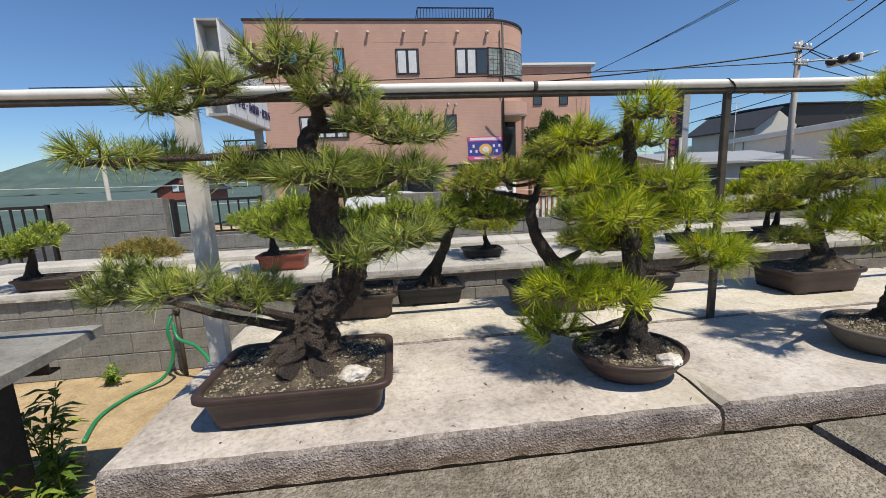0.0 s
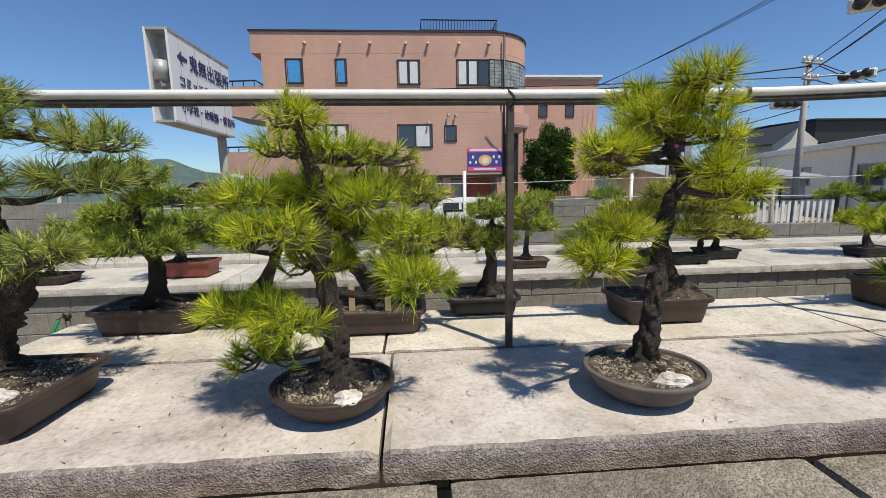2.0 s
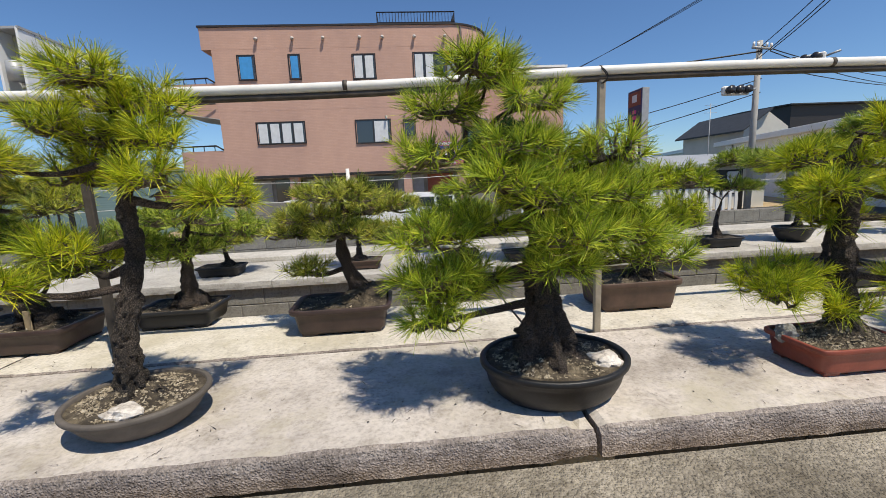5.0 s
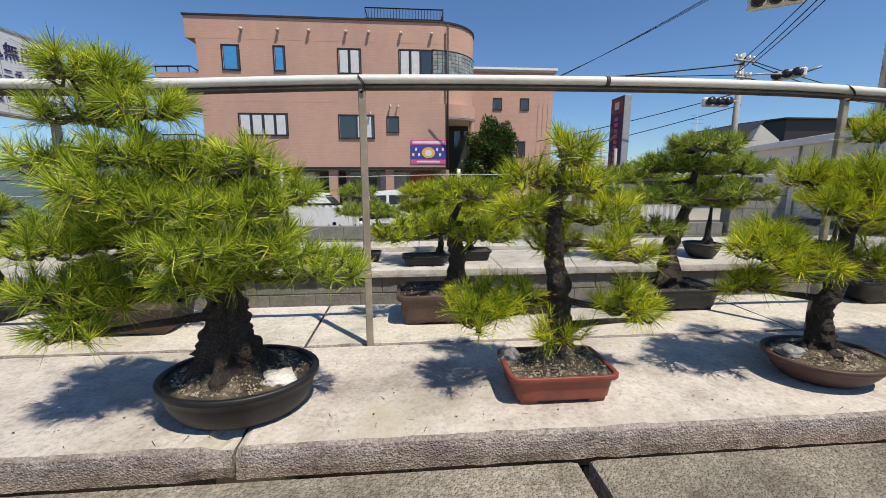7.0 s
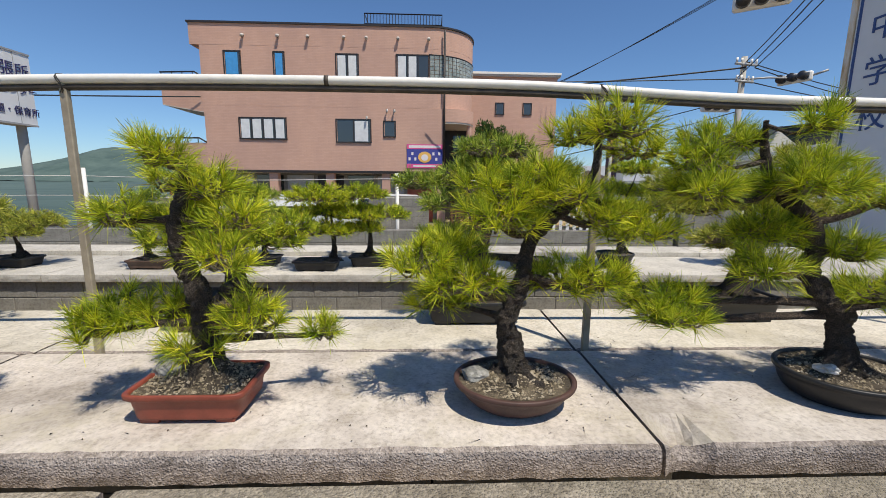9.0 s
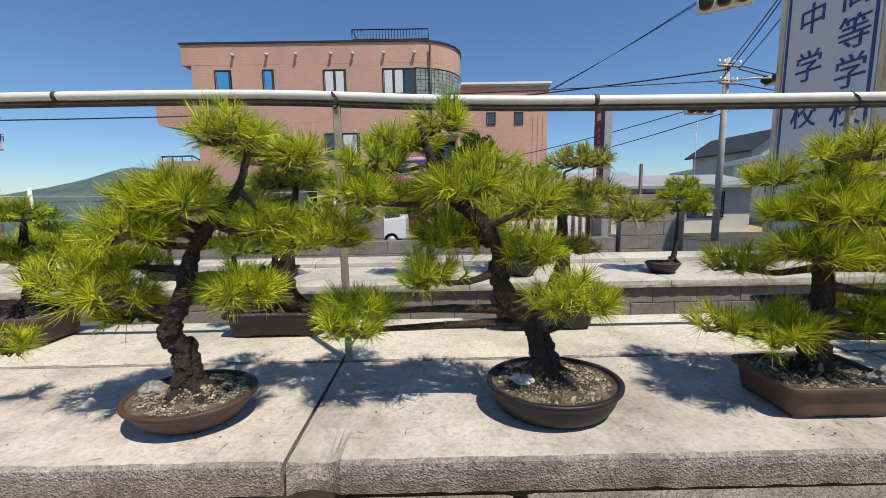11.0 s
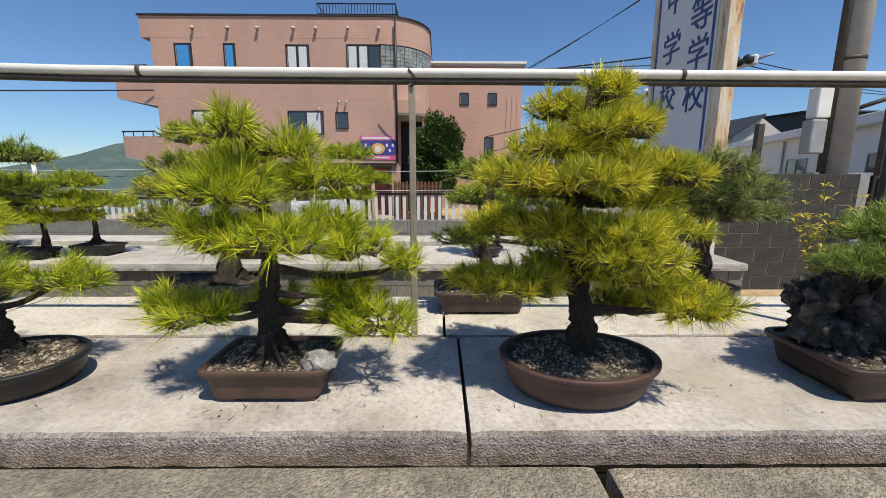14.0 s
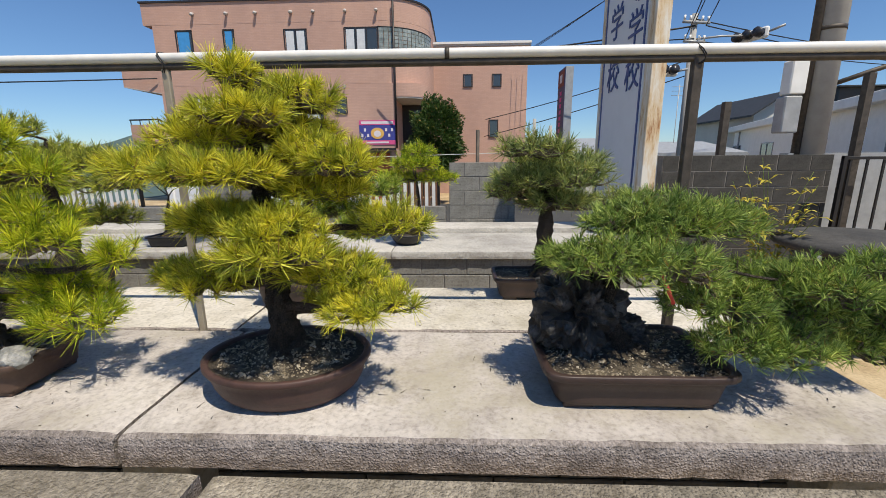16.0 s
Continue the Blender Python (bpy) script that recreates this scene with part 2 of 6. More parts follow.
plain_mat("soffit", (0.50, 0.47, 0.44), 0.8, 0, 0.1)
plain_mat("car_white", (0.8, 0.8, 0.8), 0.25, 0, 0.03)
plain_mat("tyre", (0.02, 0.02, 0.02), 0.9)
plain_mat("lamp_red", (0.45, 0.02, 0.02), 0.3)
plain_mat("lamp_dark", (0.03, 0.03, 0.035), 0.3)
plain_mat("lamp_green", (0.02, 0.25, 0.2), 0.3)
plain_mat("concrete_pole", (0.36, 0.35, 0.33), 0.85, 0, 0.12, 4, 0.001)
plain_mat("cable", (0.015, 0.015, 0.015), 0.6)
plain_mat("wall_cream", (0.58, 0.56, 0.5), 0.85, 0, 0.08, 1)
plain_mat("brick_red", (0.30, 0.09, 0.06), 0.85, 0, 0.2, 4)
# rusty white post
m_, nt_, b_ = nodes_of("post_rusty", 0.7)
r_ = ramp(nt_, noise_node(nt_, 3.0, 6, 0.7, stretch=(3, 3, 0.6)).outputs["Fac"],
          [(0.42, (0.72, 0.69, 0.62)), (0.56, (0.62, 0.48, 0.30)), (0.66, (0.33, 0.14, 0.05))])
nt_.links.new(r_.outputs[0], b_.inputs["Base Color"])
# facing tiles of the far building
m_, nt_, b_ = nodes_of("brick_tile", 0.75)
tc_ = nt_.nodes.new("ShaderNodeTexCoord")
sp_ = nt_.nodes.new("ShaderNodeSeparateXYZ")
cb_ = nt_.nodes.new("ShaderNodeCombineXYZ")
ad_ = nt_.nodes.new("ShaderNodeMath")
nt_.links.new(tc_.outputs["Object"], sp_.inputs[0])
nt_.links.new(sp_.outputs[0], ad_.inputs[0])
nt_.links.new(sp_.outputs[1], ad_.inputs[1])
nt_.links.new(ad_.outputs[0], cb_.inputs[0])
nt_.links.new(sp_.outputs[2], cb_.inputs[1])
bt_ = nt_.nodes.new("ShaderNodeTexBrick")
nt_.links.new(cb_.outputs[0], bt_.inputs["Vector"])
for k_, v_ in (("Scale", 1.0), ("Mortar Size", 0.006), ("Brick Width", 0.235), ("Row Height", 0.068), ("Bias", 0.0)):
    bt_.inputs[k_].default_value = v_
bt_.inputs["Color1"].default_value = (0.525, 0.325, 0.25, 1)
bt_.inputs["Color2"].default_value = (0.555, 0.35, 0.275, 1)
bt_.inputs["Mortar"].default_value = (0.475, 0.30, 0.24, 1)
sm_ = ramp(nt_, noise_node(nt_, 0.35, 5, 0.6, stretch=(1, 1, 0.5)).outputs["Fac"], [(0.35, (0.86, 0.86, 0.88)), (0.65, (1.06, 1.05, 1.03))])
nt_.links.new(mix(nt_, 1.0, bt_.outputs[0], sm_.outputs[0], "MULTIPLY"), b_.inputs["Base Color"])
# window glass and frosted block
m_, nt_, b_ = nodes_of("window_glass", 0.06)
b_.inputs["Base Color"].default_value = (0.045, 0.055, 0.06, 1)
b_.inputs["Specular IOR Level"].default_value = 0.9
m_, nt_, b_ = nodes_of("glass_block", 0.2)
r_ = ramp(nt_, noise_node(nt_, 2.5, 4).outputs["Fac"], [(0.35, (0.16, 0.19, 0.18)), (0.65, (0.36, 0.40, 0.38))])
nt_.links.new(r_.outputs[0], b_.inputs["Base Color"])
# wooded hills, with distance haze put into their blue-green colour
m_, nt_, b_ = nodes_of("hazy_woods", 1.0)
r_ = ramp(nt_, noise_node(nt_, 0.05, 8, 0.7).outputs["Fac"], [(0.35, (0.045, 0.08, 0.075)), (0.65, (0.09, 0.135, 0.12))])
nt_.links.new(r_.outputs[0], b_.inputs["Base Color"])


# ---- mesh helpers ----
def part(name, bm, material, parent=None, label=""):
    """Links a bmesh as one mesh object, under a thing or a part."""
    me = bpy.data.meshes.new(name)
    bm.to_mesh(me)
    bm.free()
    me.materials.append(MATS[material])
    ob = new(name, me)
    if parent is not None:
        ob.parent = parent
    if label:
        ob["label"] = label
    return ob


def mesh_part(name, verts, faces, material, parent=None, label="", smooth=False):
    me = bpy.data.meshes.new(name)
    me.from_pydata(verts, [], faces)
    me.materials.append(MATS[material])
    if smooth:
        me.polygons.foreach_set("use_smooth", [True] * len(me.polygons))
    ob = new(name, me)
    if parent is not None:
        ob.parent = parent
    if label:
        ob["label"] = label
    return ob


def thing(name, at, label, category, group="", kind="", rz=0):
    e = new(name)
    e.matrix_world = pose(*at, 0, 0, rz)
    return tagged(e, label, category, group, kind)


def add_box(bm, x0, x1, y0, y1, z0, z1, bevel=0.0, m=None):
    r = bmesh.ops.create_cube(bm, size=1)
    for v in r["verts"]:
        v.co = Vector((x0 + (v.co.x + .5) * (x1 - x0), y0 + (v.co.y + .5) * (y1 - y0), z0 + (v.co.z + .5) * (z1 - z0)))
    if bevel:
        es = list({e for v in r["verts"] for e in v.link_edges})
        out = bmesh.ops.bevel(bm, geom=es, offset=bevel, segments=1, affect="EDGES")
    if m is not None:
        bmesh.ops.transform(bm, matrix=m, verts=r["verts"] if not bevel else bm.verts[:])
    return bm


def box(x0, x1, y0, y1, z0, z1, bevel=0.0):
    return add_box(bmesh.new(), x0, x1, y0, y1, z0, z1, bevel)


def tube_data(path, radii, sides=8, cap=True, wob=0.0, flat=1.0):
    """Verts and faces of a tapered tube along a path."""
    path = [Vector(p) for p in path]
    n = len(path)
    verts, faces = [], []
    for k, p in enumerate(path):
        d = (path[min(k + 1, n - 1)] - path[max(k - 1, 0)])
        d = d.normalized() if d.length > 1e-6 else Vector((0, 0, 1))
        u = d.cross(Vector((0.02, 1, 0.03))).normalized()
        w = d.cross(u).normalized()
        for s in range(sides):
            a = 2 * math.pi * s / sides
            q = u * math.cos(a) + w * math.sin(a) * flat
            r = radii[k]
            if wob:
                r *= 1 + wob * noise.noise((p + q * 0.05) * 30) + wob * 0.8 * noise.noise((p + q * 0.05) * 11)
            verts.append(p + q * r)
    for k in range(n - 1):
        for s in range(sides):
            a, b = k * sides + s, k * sides + (s + 1) % sides
            faces.append((a, b, b + sides, a + sides))
    if cap:
        faces.append(tuple(range(sides - 1, -1, -1)))
        faces.append(tuple((n - 1) * sides + s for s in range(sides)))
    return verts, faces


def tube(name, path, radii, material, parent=None, sides=8, wob=0.0, label="", smooth=True):
    if isinstance(radii, (int, float)):
        radii = [radii] * len(path)
    v, f = tube_data(path, radii, sides, True, wob)
    return mesh_part(name, v, f, material, parent, label, smooth)


def spline(pts, per=6):
    """Catmull-Rom through the points."""
    pts = [Vector(p) for p in pts]
    out = []
    for k in range(len(pts) - 1):
        p0, p1, p2, p3 = pts[max(k - 1, 0)], pts[k], pts[k + 1], pts[min(k + 2, len(pts) - 1)]
        for s in range(per):
            t = s / per
            out.append(0.5 * ((2 * p1) + (p2 - p0) * t + (2 * p0 - 5 * p1 + 4 * p2 - p3) * t * t + (3 * p1 - p0 - 3 * p2 + p3) * t ** 3))
    out.append(pts[-1])
    return out


def ring_solid(profile, ax, ay, segs=40, square=0.0):
    """A vessel turned from a profile of (radius share, height), with half axes ax and ay; square > 0 makes it a rounded rectangle."""
    verts, faces = [], []
    for share, z in profile:
        for s in range(segs):
            a = 2 * math.pi * s / segs
            c, d = math.cos(a), math.sin(a)
            if square:
                e = 2.0 / square
                c, d = math.copysign(abs(c) ** e, c), math.copysign(abs(d) ** e, d)
            verts.append((ax * share * c, ay * share * d, z))
    for k in range(len(profile) - 1):
        for s in range(segs):
            a, b = k * segs + s, k * segs + (s + 1) % segs
            faces.append((a, b, b + segs, a + segs))
    faces.append(tuple(range(segs - 1, -1, -1)))
    return verts, faces


def write(text, size, m, material, name="lettering", parent=None, depth=0.004):
    """Built-in font, as a mesh."""
    cu = bpy.data.curves.new(name, "FONT")
    cu.body, cu.size, cu.extrude, cu.align_x, cu.align_y = text, size, depth, "CENTER", "CENTER"
    cu.resolution_u = 2
    tmp = new(name + "_curve", cu)
    dg = bpy.context.evaluated_depsgraph_get()
    me = bpy.data.meshes.new_from_object(tmp.evaluated_get(dg))
    bpy.data.objects.remove(tmp)
    me.materials.clear()
    me.materials.append(MATS[material])
    ob = new(name, me)
    ob.matrix_world = m
    if parent is not None:
        ob.parent = parent
        ob.matrix_parent_inverse = parent.matrix_world.inverted()
    return ob


# ---- ground ----
STREET = -0.45   # the street lies below the nursery yard


def ground_sheet():
    v, f = [], []
    xs = [-900, -120, -30, -8, -5, -3, -1.6, 0, 3, 6, 9, 12, 16, 30, 120, 900]
    ys = [-900, -60, -8, -2, 0, 1, 2, 3, 3.6, 4.06, 6, 8.2, 8.6, 20, 60, 200, 1200]
    for y in ys:
        for x in xs:
            v.append((x, y, 0 if y < 8.3 else STREET))
    n = len(xs)
    for j in range(len(ys) - 1):
        for i in range(n - 1):
            f.append((j * n + i, j * n + i + 1, (j + 1) * n + i + 1, (j + 1) * n + i))
    return mesh_part("ground", v, f, "sand")


tagged(ground_sheet(), "pale sandy trodden ground of the nursery yard", "ground", kind="structure")
tagged(part("backdrop_fields", box(-700, 700, 31, 1100, STREET - 0.02, STREET + 0.012), "hazy_woods"), "distant green fields and gardens", "field", kind="structure")
tagged(part("backdrop_yard", box(-300, -9, 9.0, 31, STREET - 0.02, STREET + 0.01), "hazy_woods"), "overgrown green lot beside the nursery", "field", kind="structure")
tagged(part("road", box(-60, 60, 9.2, 19.2, STREET, STREET + 0.015), "asphalt"), "grey asphalt street behind the nursery", "road", kind="structure")


# ---- benches of concrete slabs ----
def slab(x0, x1, depth, thick, seed, round_=0.018, chips=(), back_round=0.006):
    """A rough cast slab, origin at its front lower left; returns top-and-side verts and faces."""
    prof = [(0.0, 0.0), (-0.002, thick * 0.35), (0.0, thick * 0.7), (round_ * 0.25, thick - round_ * 0.45), (round_, thick - 0.001)]
    prof += [(depth * t, thick) for t in (0.12, 0.25, 0.4, 0.55, 0.7, 0.85)]
    prof += [(depth - back_round, thick), (depth, thick - back_round), (depth, 0.0)]
    n = max(3, int((x1 - x0) / 0.02))
    v, f = [], []
    k = len(prof)
    for i in range(n + 1):
        x = x0 + (x1 - x0) * i / n
        for j, (y, z) in enumerate(prof):
            p = Vector((x * 9 + seed, y * 14, z * 14))
            dx, dy, dz = 0, 0, 0
            if 0 < j <= 4:
                dy = 0.004 * noise.noise(p) + 0.003 * noise.noise(p * 2.1)
                dz = 0.004 * noise.noise(p * 2.3 + Vector((9, 1, 4))) if j >= 3 else 0
            elif j < k - 2:
                dz = 0.0012 * noise.noise(p * 0.8)
            if j == 0:
                dy = 0.008 * noise.noise(p * 1.7)
            for cx, cw, cd, ch in chips:
                t = abs(x - cx) / cw
                if t < 1:
                    s = (1 - t * t) * (1 + 0.6 * noise.noise(p * 2.5))
                    if j <= 4:
                        dy += cd * s * (0.5 if j < 2 else 1)
                    if 3 <= j <= 5:
                        dz -= ch * s
            if i == 0 or i == n:
                dz -= 0.004 if j >= 3 and j < k - 1 else 0
            v.append((x + dx, y + dy, z + dz))
    for i in range(n):
        for j in range(k - 1):
            a = i * k + j
            f.append((a, a + k, a + k + 1, a + 1))
        f.append((i * k, i * k + k - 1, (i + 1) * k + k - 1, (i + 1) * k))
    f.append(tuple(range(k)))
    f.append(tuple(n * k + j for j in range(k - 1, -1, -1)))
    return v, f


def bench(label, joints, y0, depth, top, thick, mat, edge, chips=(), gap=0.008, round_=0.018, tilt=()):
    b = thing("display_bench", (joints[0], y0, 0), label, "bench", "concrete display benches")
    for k in range(len(joints) - 1):
        a, c = joints[k] + gap / 2 - joints[0], joints[k + 1] - gap / 2 - joints[0]
        mine = [(cx - joints[0], cw, cd, ch) for cx, cw, cd, ch in chips if joints[k] - 0.05 < cx < joints[k + 1] + 0.05]
        v, f = slab(a, c, depth, thick, y0 * 7 + k * 3.7, round_, mine)
        dz = tilt[k % len(tilt)] if tilt else 0.0
        ob = mesh_part("slab", [(x, y, z + top - thick + dz) for x, y, z in v], f, mat, b)
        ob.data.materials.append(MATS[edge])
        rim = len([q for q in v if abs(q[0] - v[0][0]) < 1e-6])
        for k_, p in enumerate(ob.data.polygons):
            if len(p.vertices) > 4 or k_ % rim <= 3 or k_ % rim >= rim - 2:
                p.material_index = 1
    for x in joints:
        xx = min(max(x - joints[0], 0.12), joints[-1] - joints[0] - 0.12)
        for yy in (0.1, depth - 0.3):
            part("pier", box(xx - 0.1, xx + 0.1, yy, yy + 0.19, 0, top - thick + 0.001, 0.006), "block_grey", b)
    return b


bench("low rough concrete bench of worn dark slabs beside the aisle", (-0.62, 1.457, 2.38, 4.34, 6.318, 8.225, 10.2), 0.86, 0.54, 0.878, 0.07,
      "lid_concrete", "rough_shaded_edge", ((8.19, 0.05, -0.05, 0.012), (1.47, 0.03, -0.02, 0.01)), 0.034, 0.02, (0.0, 0.002, -0.002))
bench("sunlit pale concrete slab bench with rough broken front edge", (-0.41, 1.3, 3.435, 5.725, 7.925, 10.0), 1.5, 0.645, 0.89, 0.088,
      "bench_top", "rough_shaded_edge", ((3.40, 0.05, 0.022, 0.03), (5.80, 0.07, 0.04, 0.045), (1.29, 0.03, 0.01, 0.015), (0.2, 0.03, 0.008, 0.006)), 0.012)
bench("sunlit pale concrete slab bench behind the railing posts", (-0.41, 1.26, 3.46, 5.72, 7.87, 10.0), 2.165, 0.565, 0.886, 0.08,
      "bench_rear", "rough_shaded_edge", (), 0.012, 0.014)

# Unseen dark blocks, added so the gap before the bench reads as black shade.
part_ = thing("gap_shade_backing", (-0.3, 1.72, 0), "dark block backing added to keep the gap under the bench black", "footing")
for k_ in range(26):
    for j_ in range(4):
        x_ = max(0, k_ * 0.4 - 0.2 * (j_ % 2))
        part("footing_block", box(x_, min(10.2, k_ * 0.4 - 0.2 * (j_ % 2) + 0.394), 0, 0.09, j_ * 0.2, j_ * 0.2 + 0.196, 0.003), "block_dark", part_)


# ---- railing along the bench ----
def railing():
    r = thing("pipe_railing", (-0.36, 2.155, 0), "white pipe railing on thin steel posts along the bench", "railing")
    o = Vector((-0.36, 2.155, 0))
    line = [(-1.6, 1.905), (0.6, 1.905), (2.6, 1.905), (3.73, 1.942), (4.6, 1.953), (5.5, 1.948), (6.5, 1.912), (8.6, 1.905), (10.2, 1.90), (13.6, 1.88)]
    pts = spline([Vector((x, 2.15, z + 0.012)) - o for x, z in line], 5)
    tube("top_pipe", pts, 0.0178, "pipe_white", r, 12, 0.0, "white painted pipe")
    tube("under_pipe", [p - Vector((0, -0.004, 0.028)) for p in pts], 0.0125, "steel_dark", r, 10, 0.0, "dark rusty pipe")
    for x, z, w, m in ((-0.36, 1.905, 0.034, "post_white"), (1.79, 1.905, 0.0145, "steel_dark"), (3.735, 1.942, 0.014, "steel_tan"),
                       (5.755, 1.94, 0.014, "steel_tan"), (7.745, 1.907, 0.0125, "steel_tan"), (9.6, 1.902, 0.017, "steel_dark")):
        p = part("post", box(x - w - o.x, x + w - o.x, -w * 0.8, w * 0.8, 0.3, z - 0.005, 0.003), m, r)
        tube("tie_wire", [Vector((x - o.x + 0.013 * math.sin(a * 2.1), -0.005 + 0.023 * math.cos(a), z - 0.004 + 0.034 * math.sin(a))) for a in [k * 0.5 for k in range(26)]],
             0.0022, "black_iron", r, 5)
    for x in (0.95, 2.75, 4.7, 6.75, 8.75, 10.4):
        z = 1.905
        for (xa, za), (xb, zb) in zip(line, line[1:]):
            if xa <= x <= xb:
                z = za + (zb - za) * (x - xa) / (xb - xa)
        tube("sleeve", [Vector((x - 0.008, 2.15, z + 0.012)) - o, Vector((x + 0.008, 2.15, z + 0.012)) - o], 0.0198, "steel_dark", r, 12)


railing()


# ---- rear terrace: block wall, slabs, back wall ----
def block_wall(name, label, x0, x1, y, z0, z1, thick=0.1, mat="block_grey", course=0.2, length=0.4, limit=300, shift=0.0):
    w = thing(name, (x0, y, z0), label, "wall", kind="structure")
    part("mortar_bed", box(0.002, x1 - x0 - 0.002, 0.005, thick, 0, z1 - z0 - 0.003), "mortar", w)
    cache = {}
    rows = int(round((z1 - z0) / course))
    h = (z1 - z0) / rows
    for j in range(rows):
        x = -(length / 2) * (j % 2) + shift
        while x < x1 - x0 - 0.01:
            a, c = max(x, 0), min(x + length, x1 - x0)
            x += length
            if c - a < 0.03:
                continue
            key = round(c - a, 3)
            if key not in cache:
                me = bpy.data.meshes.new("block")
                bm = box(0.004, key - 0.004, 0, 0.03, 0.004, h - 0.004, 0.004)
                bm.to_mesh(me)
                bm.free()
                me.materials.append(MATS[mat])
                cache[key] = me
            ob = new("block", cache[key])
            ob.parent = w
            ob.location = (a, random.uniform(-0.002, 0.002), j * h)
    return w


block_wall("wall_terrace", "grey concrete block retaining wall of the rear terrace", -3.9, 10.6, 4.1, 0.0, 0.75, shift=0.158)
tagged(part("floor_terrace_fill", box(-3.9, 10.6, 4.14, 6.2, 0.0, 0.715), "mortar"), "packed fill of the rear terrace", "ground", kind="structure")


def terrace():
    t = thing("terrace_shelf", (-3.9, 4.06, 0.715), "pale concrete slab shelf on the block wall", "shelf")
    xs = [0, 1.9, 3.6, 5.65, 7.35, 8.65, 10.3, 12.1, 14.5]
    for k in range(len(xs) - 1):
        v, f = slab(xs[k] + 0.004, xs[k + 1] - 0.004, 0.93, 0.065, 50 + k * 2.3, 0.01)
        mesh_part("slab", v, f, "terrace_top", t)
    t = thing("terrace_step", (-3.9, 5.0, 0.715), "low whitish concrete step behind the shelf", "step")
    for k in range(len(xs) - 1):
        v, f = slab(xs[k] + 0.004, xs[k + 1] - 0.004, 0.42, 0.115, 80 + k * 2.3, 0.012)
        mesh_part("slab", v, f, "terrace_top", t)


terrace()
block_wall("wall_street", "low grey block wall towards the street", -3.0, 8.62, 6.2, 0.0, 0.93, 0.12, course=0.186)
block_wall("wall_street_left", "tall weathered block wall piece beside the fence", -3.95, -2.62, 6.2, 0.0, 1.45, 0.14)
block_wall("wall_street_right", "tall grey block gate wall piece", 8.66, 9.55, 6.15, 0.0, 1.52, 0.14)
block_wall("wall_dark", "dark stained block wall beside the yard", 11.35, 13.42, 5.95, 0.0, 1.58, 0.14, "block_dark")
block_wall("wall_mid", "weathered grey block wall piece beside the lane", 4.0, 5.1, 8.0, 0.0, 1.35, 0.14)
block_wall("wall_lane", "weathered grey block wall piece along the lane", 0.2, 1.7, 8.0, 0.0, 1.30, 0.14)


def fence(label, x0, x1, y, z0, z1, step, bar, bar_mat, rail_mat):
    f = thing("bar_fence", (x0, y, z0), label, "fence", "street fences")
    w = x1 - x0
    part("top_rail", box(0, w, -0.02, 0.02, z1 - z0 - 0.035, z1 - z0, 0.004), rail_mat, f)
    part("bottom_rail", box(0, w, -0.015, 0.015, 0.04, 0.065), rail_mat, f)
    for k in range(int(w / step)):
        x = (k + 0.5) * step
        part("bar", box(x - bar, x + bar, -0.008, 0.008, 0.066, z1 - z0 - 0.036), bar_mat, f)
    for x in (0.02, w - 0.02):
        part("fence_post", box(x - 0.02, x + 0.02, -0.022, 0.022, 0, z1 - z0 + 0.01), rail_mat, f)


fence("black iron bar fence beside the yard", -6.9, -4.0, 6.25, 0.0, 1.42, 0.14, 0.012, "black_iron", "black_iron")
fence("black iron bar fence above the street wall", -2.55, -1.4, 6.25, 0.93, 1.42, 0.13, 0.010, "black_iron", "black_iron")
fence("white barred fence above the street wall", 6.7, 8.5, 6.9, 0.0, 1.28, 0.11, 0.024, "white_paint", "black_iron")
fence("white barred fence above the street wall", 1.9, 3.4, 7.4, 0.0, 1.18, 0.11, 0.024, "white_paint", "black_iron")
fence("black iron yard gate with thin bars", 13.3, 15.6, 5.7, 0.0, 1.55, 0.19, 0.013, "black_iron", "black_iron")
fence("dark iron bar fence by the sign", 10.7, 11.3, 6.1, 0.0, 1.42, 0.12, 0.013, "black_iron", "black_iron")
part_ = thing("pale_yard_wall", (13.2, 6.4, 0), "pale grey rendered wall behind the gate", "wall", kind="structure")
part("render_coat", box(0, 4.5, 0, 0.15, 0, 1.6), "grey_paint", part_)

for x, z, m in ((4.64, 1.72, "pipe_white"), (2.14, 1.78, "pipe_white"), (-3.4, 1.9, "concrete_pole"), (6.9, 1.45, "steel_tan"), (9.05, 1.95, "steel_dark"), (0.3, 1.75, "pipe_white")):
    p_ = thing("fence_stake", (x, 6.44, 0), "thin upright stake carrying the street wires", "post", "street stakes")
    tube("stake", [(0, 0, 0), (0, 0, z)], 0.025, m, p_, 8)
for z in (1.62, 1.35):
    c_ = thing("strung_wire", (-6, 6.44, z), "thin slack wire strung between stakes", "wire", "strung wires")
    tube("wire", [(x, 0, 0.02 * math.sin(x * 1.3)) for x in [k * 0.7 for k in range(24)]], 0.005, "post_white", c_, 5)


